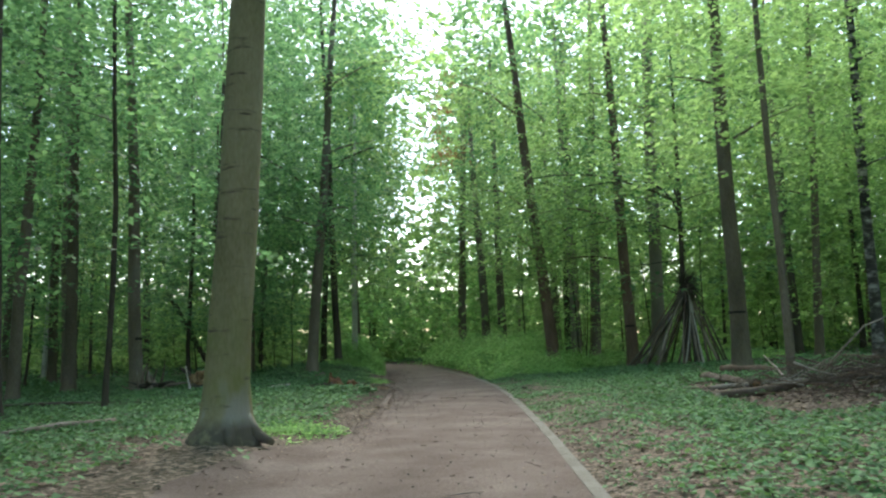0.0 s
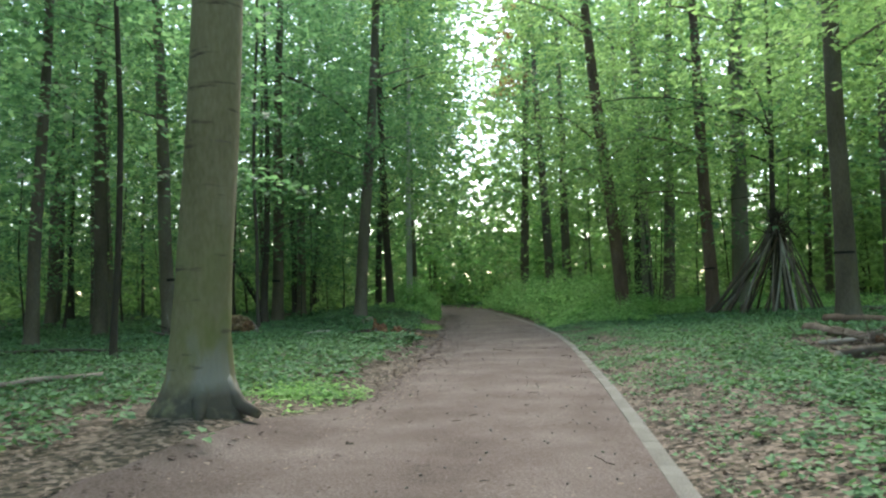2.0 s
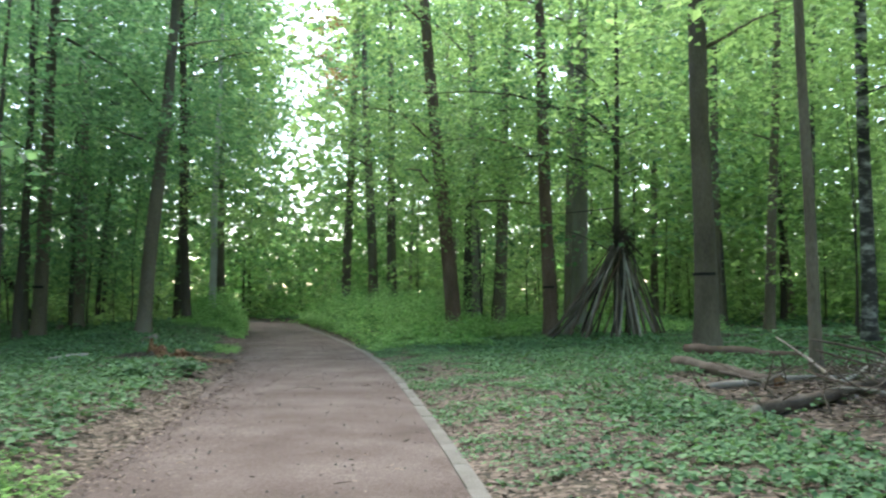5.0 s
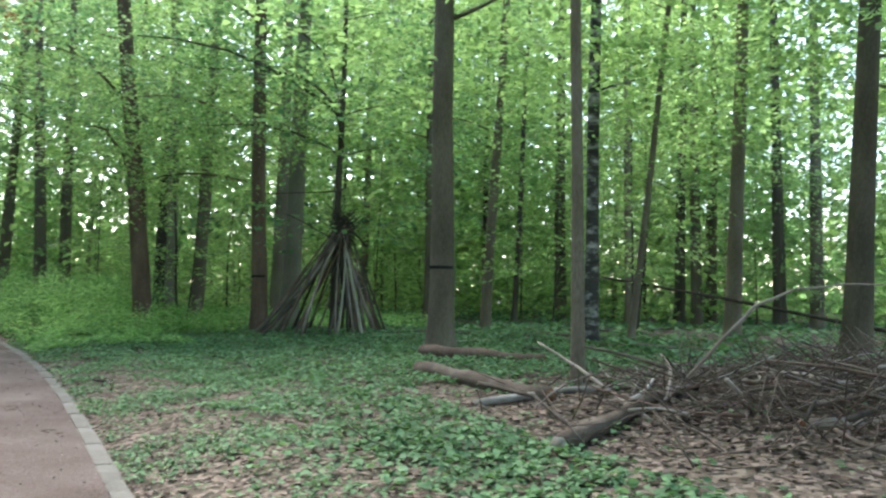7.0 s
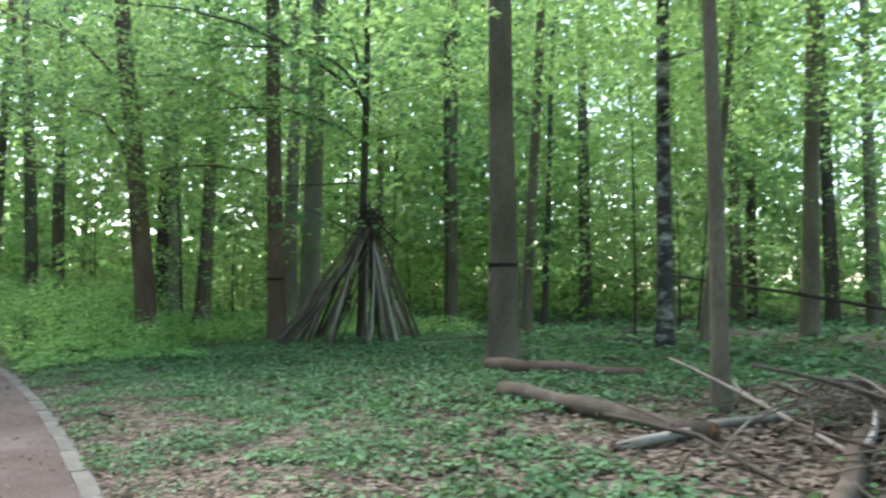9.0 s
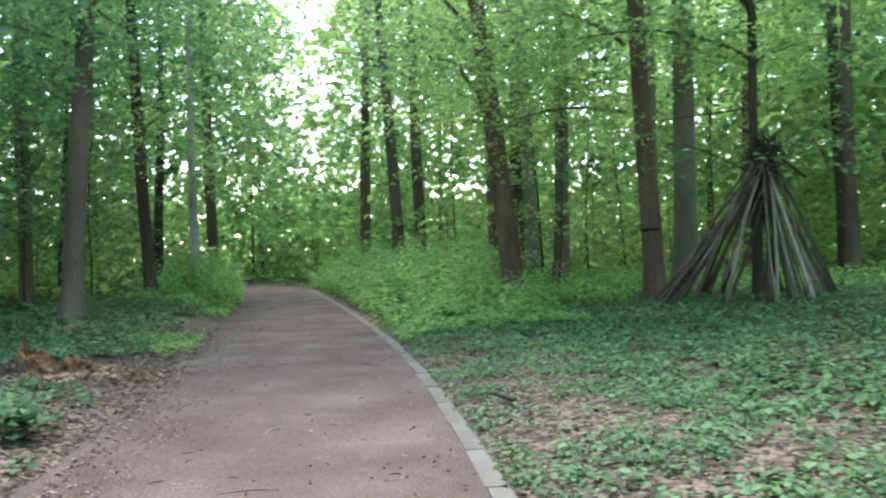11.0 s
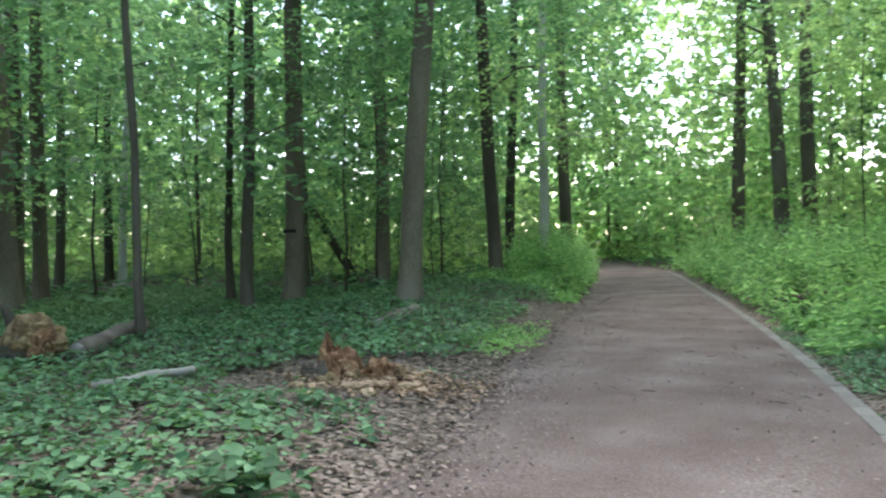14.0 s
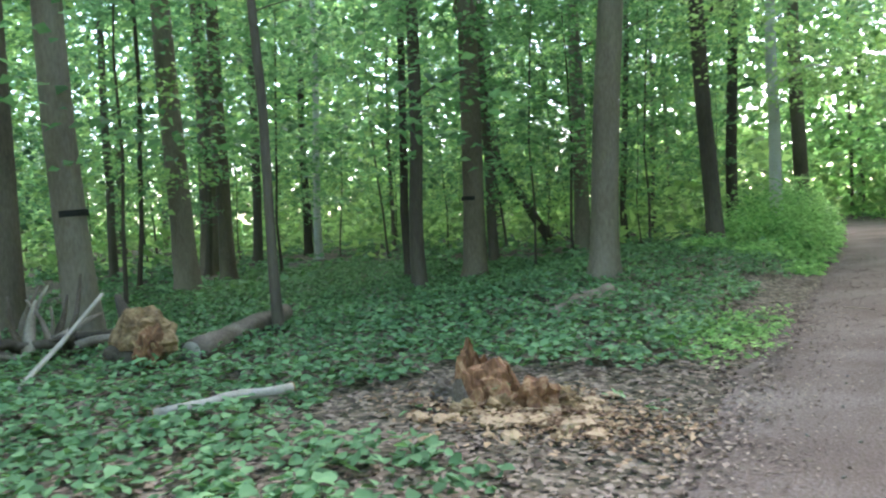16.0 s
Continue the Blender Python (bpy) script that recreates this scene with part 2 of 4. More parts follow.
def ground_z(x, y):
    """Forest floor: a little above the path, softly uneven, rising to a low bank on the left, falling away far ahead."""
    a, b = curve_at(y, EDGE), curve_at(y, KERB)
    off = max(a - x, x - b - 0.2, 0.0)
    s = min(off / 1.3, 1.0)
    low = curve_at(y, LEVEL)
    high = 0.03 + 0.05 * noise.noise((x * 0.35, y * 0.35, 1.3)) + 0.018 * noise.noise((x * 1.7, y * 1.7, 4.0))
    high += 0.22 * min(max((x - 5.5) / 5, 0), 1) * min(max((44 - y) / 6, 0), 1)
    high += 0.42 * math.exp(-((x + 5.2) / 2.2) ** 2 - ((y - 45.5) / 6.0) ** 2)
    high += 0.1 * math.exp(-((x + 1.15) / 0.9) ** 2 - ((y - 18.5) / 1.0) ** 2)
    z = low + (high - low) * s * s * (3 - 2 * s)
    if off == 0:
        z -= 0.05
    return z - far_fall(y)


# ---- ground sheet ----
def axis_steps(lo, hi, step, far):
    fine = list(np.arange(lo, hi + step / 2, step))
    out, d = [], step
    p = hi
    while p < far:
        d *= 1.25
        p += d
        out.append(p)
    down, d, p = [], step, lo
    while p > -far:
        d *= 1.25
        p -= d
        down.append(p)
    return down[::-1] + fine + out


gx, gy = axis_steps(-16, 20, 0.3, 1800), axis_steps(4, 62, 0.4, 1800)
verts = [(x, y, ground_z(x, y)) for y in gy for x in gx]
W = len(gx)
faces = [(j * W + i, j * W + i + 1, (j + 1) * W + i + 1, (j + 1) * W + i) for j in range(len(gy) - 1) for i in range(W - 1)]
gm = bpy.data.meshes.new("ground")
gm.from_pydata(verts, [], faces)
gm.shade_smooth()
gm.materials.append(SOIL)
tagged(new("ground", gm), "brown forest floor of soil and leaf litter", "ground", kind="structure")

# ---- path ----
pg = Geo()
rows = [y * 0.4 for y in range(-100, 300)]
COLS = 14
for y in rows:
    a, b = smooth_x(y, EDGE) - 0.15, smooth_x(y, KERB) + 0.02
    a += 0.22 * noise.noise((0.3, y * 0.45, 2.0)) + 0.1 * noise.noise((0.7, y * 1.9, 5.0))
    a -= 1.15 * min(max((20.5 - y) / 3.5, 0), 1)
    drop = ground_z((a + b) / 2, y) + 0.05
    for k in range(COLS + 1):
        u = k / COLS
        x = a + (b - a) * u
        z = 0.03 + 0.03 * (1 - (2 * max(u, 0.25) - 1) ** 2) * (1 if u > 0.25 else u * 4) + 0.008 * noise.noise((x * 1.5, y * 1.5, 9)) - (0.06 if k == 0 else 0) + drop
        if x < curve_at(y, EDGE):
            z = max(z, ground_z(x, y) + 0.022) - (0.06 if k == 0 else 0)
        pg.v.append((x, y, z))
for j in range(len(rows) - 1):
    for k in range(COLS):
        i = j * (COLS + 1) + k
        pg.f.append((i, i + 1, i + COLS + 2, i + COLS + 1))
path = part("path", pg, DIRT, None)
tagged(path, "trodden brown dirt forest path with scattered leaves", "path", kind="structure")

# ---- kerb: a row of concrete edging stones ----
kerb = tagged(new("kerb"), "row of weathered grey concrete edging stones along the path", "kerb", kind="structure")


def stone_mesh(name, length):
    bm = bmesh.new()
    bmesh.ops.create_cube(bm, size=1, matrix=Matrix.Diagonal((0.19, length + 0.001, 0.3, 1)))
    bmesh.ops.bevel(bm, geom=[e for e in bm.edges if abs((e.verts[0].co - e.verts[1].co).y) > 0.1 and e.verts[0].co.z > 0], offset=0.02, segments=2, affect="EDGES")
    me = bpy.data.meshes.new(name)
    bm.to_mesh(me)
    bm.free()
    me.materials.append(STONE)
    return me


stone = stone_mesh("kerb_stone", 1.0)
sy = 3.0
while sy < 62:
    x0, x1 = smooth_x(sy, KERB), smooth_x(sy + 1, KERB)
    ang = math.degrees(math.atan2(x1 - x0, 1.0))
    ob = new("kerb_stone", stone)
    ob.parent = kerb
    ob.matrix_local = pose((x0 + x1) / 2 + 0.1 + random.uniform(-0.006, 0.006), sy + 0.5, -0.124 + random.uniform(-0.003, 0.003) + curve_at(sy, LEVEL) - far_fall(sy),
                           random.uniform(-0.15, 0.15), random.uniform(-0.7, 0.7), -ang + random.uniform(-0.3, 0.3))
    sy += 1.0


# ---- crowns of leaves ----
def sprays(count, place, leaves, length, tilt=0.42, size=0.1, aspect=0.72, droop=0.25):
    """Flat sprays of leaves along twigs; place(i) gives a spray's root and heading."""
    cs, al, up = [], [], []
    for i in range(count):
        c, head = place(i)
        head = np.array(head) / (np.linalg.norm(head) + 1e-9)
        t = np.linspace(0.05, 1, leaves)
        sgn = np.where(np.arange(leaves) % 2 == 0, 1, -1)[:, None]
        sidev = np.cross(head, (0, 0, 1.0))
        sidev /= np.linalg.norm(sidev) + 1e-9
        spread = RNG.uniform(0, 0.38, (leaves, 1)) * length
        pos = np.array(c) + head * (t[:, None] * length) + sidev * sgn * spread
        pos[:, 2] += -droop * length * t ** 2 + RNG.normal(0, 0.05 * length, leaves)
        cs.append(pos)
        al.append(unit(head * 0.7 + sidev * sgn * 0.8 + RNG.normal(0, 0.35, (leaves, 3))))
        up.append(unit(np.array((0, 0, 1.0)) + RNG.normal(0, tilt, (leaves, 3))))
    cs, al, up = np.concatenate(cs), np.concatenate(al), np.concatenate(up)
    n = len(cs)
    ln = size * RNG.uniform(0.7, 1.3, n)
    return cs, al, up, ln, ln * aspect


def crown_mesh(name, mat, z0, z1, radius, count, leaves, size, length, top_wide=0.5):
    """A crown about the axis of the trunk, from z0 to z1, in loose layers with gaps."""
    layers = max(4, int((z1 - z0) / 0.9))
    lay = [(z0 + (z1 - z0) * (k + RNG.uniform(-0.3, 0.3)) / layers, RNG.uniform(0, 6.28), RNG.uniform(0.55, 1.0)) for k in range(layers)]

    def place(i):
        z, a0, reach = lay[i % layers]
        u = (z - z0) / (z1 - z0)
        shape = (0.55 + 0.45 * math.sin(math.pi * min(1, u * top_wide + 0.35)))
        a = a0 + RNG.choice([0, 2.1, 4.0]) + RNG.normal(0, 0.45)
        r = radius * shape * reach * math.sqrt(RNG.uniform(0.03, 1))
        p = (math.cos(a) * r, math.sin(a) * r, z + 0.12 * r + RNG.normal(0, 0.16))
        return p, (math.cos(a) + RNG.normal(0, 0.5), math.sin(a) + RNG.normal(0, 0.5), RNG.normal(-0.05, 0.15))

    me = leaf_mesh(name, *sprays(count, place, leaves, length, size=size))
    me.materials.append(mat)
    return me


# Mostly lit-tone crowns go right of the path, darker ones left.
TALL = [crown_mesh("tall_crown", LEAF_BEECH if k % 2 else LEAF_LIT, 5.5 + k * 0.5, 19, 3.8, 340, 16, 0.185, 1.3) for k in range(5)]
FAR = [crown_mesh("far_crown", LEAF_LIT if k % 2 else LEAF_BEECH, 2.0 + k * 0.8, 23.5, 4.6, 220, 11, 0.5, 1.9) for k in range(5)]
LOW = [crown_mesh("low_crown", LEAF_BEECH if k % 2 else LEAF_LIT, 1.5 + 0.3 * k, 9 + k * 0.7, 2.7, 140, 17, 0.145, 1.15) for k in range(6)]


def trunk_geo(dia, height, lean, seg=12, bend=0.0, flare=1.5, phase=0.0):
    pts, rad = [], []
    levels = [-0.15, 0.0, 0.12, 0.35, 0.8, 1.6, 3, 5, 7.5, 10, 13, 16, 19, 22]
    for z in [q for q in levels if q < height] + [height]:
        wob = bend * math.sin(z * 0.55 + phase) + 0.3 * bend * math.sin(z * 1.7 + phase * 2)
        pts.append((lean[0] * z + wob, lean[1] * z + wob * 0.6, z))
        taper = 1 - 0.72 * (max(z, 0) / height) ** 1.1
        foot = 1 + (flare - 1) * math.exp(-max(z, 0) / 0.28)
        rad.append(dia / 2 * taper * foot)
    return Geo().tube(pts, rad, seg, wobble=0.12)


def limb_points(base, azimuth, reach, rise, n=5, sag=0.15):
    out = []
    for k in range(n):
        u = k / (n - 1)
        r = reach * u
        out.append((base[0] + math.cos(azimuth) * r + random.uniform(-0.06, 0.06) * reach * u, base[1] + math.sin(azimuth) * r + random.uniform(-0.06, 0.06) * reach * u,
                    base[2] + rise * u - sag * reach * u * u))
    return out


def tree(x, y, dia, lx, ly, bark, crown, label, height=20.0, limbs=4, group="", seg=12, bend=0.03, scale=1.0, flare=1.45, first=6.0, lift=0.0):
    base = new("tree")
    base.matrix_world = pose(x, y, ground_z(x, y) - 0.02)
    tagged(base, label, "tree", group)
    part("trunk", trunk_geo(dia, height, (lx, ly), seg, bend, flare, x * 1.3 + y), bark, base)
    turn = random.uniform(0, 360)
    for k in range(limbs):
        z = first + (height * 0.75 - first) * (k + random.random() * 0.6) / max(limbs, 1)
        az = random.uniform(0, 6.28)
        reach = random.uniform(1.2, 2.6) * min(1, dia * 3 + 0.3)
        root = (lx * z, ly * z, z)
        r0 = max(0.012, dia * 0.1)
        part("limb", Geo().tube(limb_points(root, az, reach, reach * 0.45), [r0, r0 * 0.8, r0 * 0.55, r0 * 0.35, r0 * 0.15], 6), bark, base)
    if crown is not None:
        c = part("crown", crown, None, base)
        tagged(c, kind="stuff")
        c.matrix_local = Matrix.LocRotScale((lx * 9, ly * 9, lift), Euler((0, 0, radians(turn))), (scale, scale, scale * random.uniform(0.94, 1.06)))
    return base


GREY = "tall forest beech with smooth grey-brown trunk and leafy crown"
DARK = "tall slender tree with dark bark and leafy crown"
RED = "tall tree with rough reddish-brown bark and leafy crown"

# ---- big beech beside the path ----
beech = tree(-1.15, 18.6, 0.62, 0.05, 0.0, BARK_BEECH, TALL[3], "big beech beside the path with mossy olive-grey trunk and flared roots", 21, 0, seg=24, bend=0.02, flare=1.7, scale=1.35)

# ---- trees about the stick shelter: x, y, diameter, lean ----
SHELTER_TREES = [
    (10.1, 32.25, 0.54, -0.005, 0.003), (9.45, 26.55, 0.19, -0.011, 0.010), (15.47, 39.87, 0.35, 0.039, -0.024), (20.27, 34.06, 0.46, 0.016, -0.019),
    (18.41, 28.81, 0.60, 0.020, -0.033), (21.61, 30.01, 0.46, -0.003, 0.005), (16.55, 33.97, 0.19, 0.071, -0.069),
    (9.96, 43.42, 0.65, 0.027, -0.008), (7.3, 51.2, 0.5, -0.021, 0.003),
]


def band(of, dia, lean, z, high=0.07, mat=None):
    """A dark ring round a trunk."""
    r = dia / 2 * 0.985
    part("band", Geo().tube([(lean[0] * z, lean[1] * z, z), (lean[0] * (z + high), lean[1] * (z + high), z + high)], [r, r], 16, caps=False), mat or BAND, of, "dark ring round the trunk")


for i, row in enumerate(SHELTER_TREES):
    t = tree(*row, BARK_LIGHT if i in (7, 8) else BARK_GREY, TALL[(0, 2, 4)[i % 3]], "tall beech with pale grey trunk and leafy crown" if i in (7, 8) else GREY, random.uniform(18, 22), 4, "forest trees", seg=16 if i < 2 else 12)
    if i == 0:
        band(t, row[2], row[3:], 1.72)
for row in [(8.5, 41.35, 0.49, -0.026, 0.006), (5.4, 43.0, 0.56, -0.09, 0.006)]:
    t = tree(*row, BARK_RED, TALL[random.randrange(5)], RED, 21, 4, "forest trees", seg=16)
    if row[0] > 6:
        band(t, row[2], row[3:], 1.68)
tree(14.5, 33.0, 0.36, 0.004, -0.003, BARK_WHITE, TALL[2], "birch with black and white flaking bark", 20, 4, "forest trees", seg=14)
tree(10.4, 40.0, 0.24, 0.01, 0.0, BARK_DARK, LOW[3], "slim dark tree rising out of the stick shelter", 14, 4, "forest trees", scale=1.5, first=5.0)

def arch(of, at, points, r, bark):
    """A bare arching limb of a tree, through points given in the place."""
    pts = [Vector(p) - Vector(at) for p in points]
    fine = []
    for i in range(len(pts) - 1):
        p0, p1, p2, p3 = pts[max(i - 1, 0)], pts[i], pts[i + 1], pts[min(i + 2, len(pts) - 1)]
        for k in range(4):
            u = k / 4
            fine.append(0.5 * (2 * p1 + (p2 - p0) * u + (2 * p0 - 5 * p1 + 4 * p2 - p3) * u * u + (3 * p1 - p0 - 3 * p2 + p3) * u ** 3))
    fine.append(pts[-1])
    part("limb", Geo().tube(fine, [r * (1 - 0.75 * i / (len(fine) - 1)) for i in range(len(fine))], 7, wobble=0.15), bark, of)


arched = [o for o in scene.objects if o.name.startswith("tree")][-1]
for pts, r in (([(10.5, 39.9, 6.3), (10.36, 39.8, 6.8), (9.91, 39.8, 8.23), (9.17, 39.8, 8.88), (8.32, 39.8, 9.4)], 0.055),
               ([(10.5, 39.95, 5.7), (10.1, 39.5, 6.7), (9.25, 39.4, 7.4), (8.05, 39.4, 7.54), (6.13, 39.4, 7.38), (4.85, 39.4, 7.64)], 0.06),
               ([(10.55, 39.9, 4.45), (10.3, 39.7, 4.35), (9.57, 39.6, 4.25), (8.15, 39.6, 4.11)], 0.035),
               ([(10.5, 39.9, 2.8), (10.08, 39.6, 2.95), (9.21, 39.6, 3.39), (8.68, 39.6, 3.58)], 0.03)):
    arch(arched, (10.4, 40.0, ground_z(10.4, 40.0)), pts, r, BARK_DARK)

BACK_TREES = [
    (7.41, 63.66, 0.6, -0.022, 0.002), (25.92, 75.22, 0.52, 0.049, -0.021), (17.43, 48.37, 0.46, 0.006, -0.003), (31.20, 67.55, 0.48, -0.058, 0.033),
    (21.10, 47.29, 0.26, 0.027, -0.018), (27.53, 53.11, 0.7, -0.007, 0.005), (25.22, 44.53, 0.46, -0.015, 0.013), (29.34, 45.99, 0.53, 0.005, -0.005),
    (29.34, 44.86, 0.55, -0.013, 0.013), (30.95, 45.53, 0.46, 0.002, -0.002), (29.87, 40.69, 0.55, -0.013, 0.016), (30.65, 39.54, 0.55, -0.006, 0.009),
    (8.40, 60.50, 0.57, -0.002, 0.000), (19.07, 51.65, 0.54, -0.014, 0.008), (11.64, 51.28, 0.65, 0.011, -0.004), 
    (3.51, 60.08, 0.6, -0.007, 0.000), (7.32, 55.57, 0.6, 0.021, -0.002), (8.27, 51.27, 0.6, 0.035, -0.005),
]
for i, row in enumerate(BACK_TREES):
    tree(*row, (BARK_GREY, BARK_DARK, BARK_GREY)[i % 3], (TALL[0], None, TALL[2], FAR[3], None)[i % 5], (GREY, DARK, GREY)[i % 3], random.uniform(18, 23), 2, "forest trees", seg=10)

# ---- trees left of the path ----
LEFT_TREES = [
    (-11.93, 34.56, 0.45, 0.0, 0.02), (-9.46, 34.45, 0.46, -0.02, -0.024), (-14.74, 39.81, 0.55, -0.009, -0.013), (-17.11, 42.80, 0.42, 0.01, 0.01),
    (-9.02, 43.16, 0.50, 0.02, 0.015), (-4.88, 41.01, 0.48, 0.07, 0.03), (-4.74, 46.29, 0.37, -0.03, -0.007), (-6.07, 60.10, 0.55, -0.008, -0.002),
    (-7.68, 56.95, 0.42, 0.04, 0.01), (-10.66, 51.51, 0.5, 0.012, 0.004), (-20.34, 44.67, 0.6, 0.017, 0.011),
    (-11.16, 30.03, 0.36, 0.04, 0.03), (-7.9, 23.9, 0.36, -0.011, -0.007), (0.6, 64.5, 0.45, 0.036, 0.002),
]
for i, row in enumerate(LEFT_TREES):
    dark = i in (6, 8, 12)
    t = tree(*row, BARK_DARK if dark else BARK_GREY, TALL[(1, 3)[i % 2]], DARK if dark else GREY, random.uniform(18, 22), 4, "forest trees", seg=14, scale=1.0 if row[1] > 32 else 1.15)
    if i in (1, 4):
        band(t, row[2], row[3:], 1.75, 0.09)
    if i == 4:
        arch(t, (*row[:2], ground_z(*row[:2])), [(-8.85, 43.0, 11.0), (-8.19, 42.0, 10.39), (-6.99, 42.0, 9.72), (-5.82, 42.0, 8.95), (-4.55, 42.0, 7.6), (-3.05, 42.0, 6.6)], 0.07, BARK_DARK)
SLIM_TREES = [
    (-22.31, 42.40, 0.27, 0.02, 0.03), (-16.48, 39.73, 0.12, 0.03, 0.04), (-19.72, 44.12, 0.2, 0.03, 0.03), (-22.89, 48.67, 0.36, 0.03, 0.03),
    (-7.09, 35.71, 0.14, 0.01, 0.01), (-25.07, 53.36, 0.4, 0.02, 0.02), (-21.58, 55.09, 0.2, 0.02, 0.02), (-8.62, 40.82, 0.29, 0.01, 0.01),
    (-11.00, 43.36, 0.22, 0.01, 0.01), (-11.13, 47.02, 0.28, 0.01, 0.01), (-21.98, 64.28, 0.6, -0.01, -0.01), (-11.93, 54.16, 0.37, 0.007, 0.004),
    (-11.43, 56.45, 0.26, 0.04, 0.02), (-14.39, 66.49, 0.29, 0.02, 0.01), 
    (-6.41, 26.05, 0.15, 0.005, 0.003),
]
for i, row in enumerate(SLIM_TREES):
    small = row[1] > 65 and row[0] > -6
    tree(*row, BARK_DARK, LOW[(1, 3, 5)[i % 3]], DARK, 9 if small else random.uniform(14, 19), 3, "slim forest trees", seg=9, bend=0.06, scale=0.8 if small else 1.45, first=3.5)
for row in [(2.53, 58.01, 0.6, -0.042, 0.0), (0.75, 61.98, 0.5, 0.044, 0.001)]:
    tree(*row, BARK_GREY, None, "tall bare-stemmed tree with grey-brown trunk", 19, 5, "forest trees")
tree(-4.85, 51.59, 0.34, 0.02, 0.0, BARK_PALE, TALL[1], "slim tree with pale bleached trunk", 18, 2, "forest trees")
tree(-22.18, 51.22, 0.32, 0.03, 0.03, BARK_PALE, TALL[3], "slim tree with pale bleached trunk", 18, 2, "forest trees")

# ---- further woods and undergrowth ----
taken = [(r[0], r[1]) for r in SHELTER_TREES + BACK_TREES + LEFT_TREES + SLIM_TREES] + [(-1.15, 18.6), (10.75, 40.1), (14.3, 33.1), (8.1, 41.35), (5.15, 43.0)]


def free_spot(x, y, gap):
    if curve_at(y, EDGE) - 2.2 < x < curve_at(y, KERB) + 2.4:
        return False
    if y < 43 and -9 < x < 15 and y > -5:
        return False
    if y < 48 and -7 < x < 6:
        return False
    if 45 < y and 2 < math.degrees(math.atan2(2 - x, y - 20)) < 9 and not (gap < 2 and y > 66):
        return False
    return all((x - a) ** 2 + (y - b) ** 2 > gap * gap for a, b in taken)


wood = random.Random(11)
made = 0
while made < 105:
    x, y = wood.uniform(-75, 72), wood.uniform(-8, 108)
    if math.hypot(x - 2, y - 22) < 30 and y > 0 or not free_spot(x, y, 3.2):
        continue
    taken.append((x, y))
    thick = wood.choice([0.18, 0.25, 0.35, 0.45, 0.55])
    dark = wood.random() < 0.5
    tree(x, y, thick, wood.uniform(-0.03, 0.03), wood.uniform(-0.03, 0.03), BARK_DARK if dark else BARK_GREY, FAR[(1, 3)[made % 2] if x > 2 else (0, 2, 4, 1)[made % 4]], DARK if dark else GREY,
         wood.uniform(17, 23), 0, "far forest trees", seg=7, scale=wood.uniform(0.85, 1.15))
    made += 1
# Added trees, never in view; their raised crowns shade the start of the walk.
UNSEEN_SHADE_TREES = [(-7, 4), (-9.5, 11), (-12, 16), (-9, 3), (-15, 8), (-16.5, 22), (-13.5, 25), (7, 8), (9, 10.5), (6.5, 2), (12, 10), (15, 17), (-4, -4), (7, -6), (-9, -8), (12, -3), (1.0, -14), (-20, 28), (-19, 17), (20, 20)]
for i, (x, y) in enumerate(UNSEEN_SHADE_TREES):
    taken.append((x, y))
    tree(x, y, 0.3 + 0.05 * (i % 5), 0.01, 0.0, BARK_GREY if i % 3 else BARK_DARK, FAR[(0, 2)[i % 2]], GREY if i % 3 else DARK, 23, 0, "forest trees", seg=9, scale=0.9, lift=6.0)
made = 0
while made < 138:
    x, y = wood.uniform(-34, 38), wood.uniform(10, 80)
    if not free_spot(x, y, 1.6):
        continue
    taken.append((x, y))
    tree(x, y, wood.uniform(0.05, 0.11), wood.uniform(-0.06, 0.06), wood.uniform(-0.06, 0.06), BARK_DARK, LOW[(0, 2, 4)[made % 3] if x > 0 else (1, 3, 5, 4)[made % 4]], "young beech sapling with thin dark stem and layered leaves",
         wood.uniform(7, 10), 2, "beech saplings", seg=6, bend=0.1, scale=wood.uniform(0.8, 1.15), first=2.0)
    made += 1


# ---- low plants and litter ----
def scatter(n, x0, x1, y0, y1, keep, seed):
    g = np.random.default_rng(seed)
    out = []
    while len(out) < n:
        x, y = g.uniform(x0, x1), g.uniform(y0, y1)
        if g.random() < keep(x, y):
            out.append((x, y))
    return out


def herbs(name, label, spots, per, size, height, mat, seed):
    g = np.random.default_rng(seed)
    cs, al, up, ln = [], [], [], []
    for x, y in spots:
        k = int(g.integers(per - 1, per + 2))
        h = height * g.uniform(0.5, 1.3)
        a = g.uniform(0, 6.28) + np.arange(k) * 2.4
        rad = g.uniform(0.01, 0.09, k)
        z = ground_z(x, y)
        cs.append(np.stack([x + np.cos(a) * rad, y + np.sin(a) * rad, z + h * g.uniform(0.45, 1.05, k)], 1))
        al.append(unit(np.stack([np.cos(a), np.sin(a), g.uniform(-0.35, 0.35, k)], 1)))
        up.append(unit(np.array((0, 0, 1.0)) + g.normal(0, 0.3, (k, 3))))
        ln.append(size * g.uniform(0.6, 1.35, k))
    ln = np.concatenate(ln)
    me = leaf_mesh(name, np.concatenate(cs), np.concatenate(al), np.concatenate(up), ln, ln * 0.85, broad=per < 6)
    return tagged(part(name, me, mat, None), label, "plants", kind="stuff")


def clump(x, y, s=0.55, z=0.0):
    return noise.noise((x * s, y * s, z)) * 0.5 + 0.5


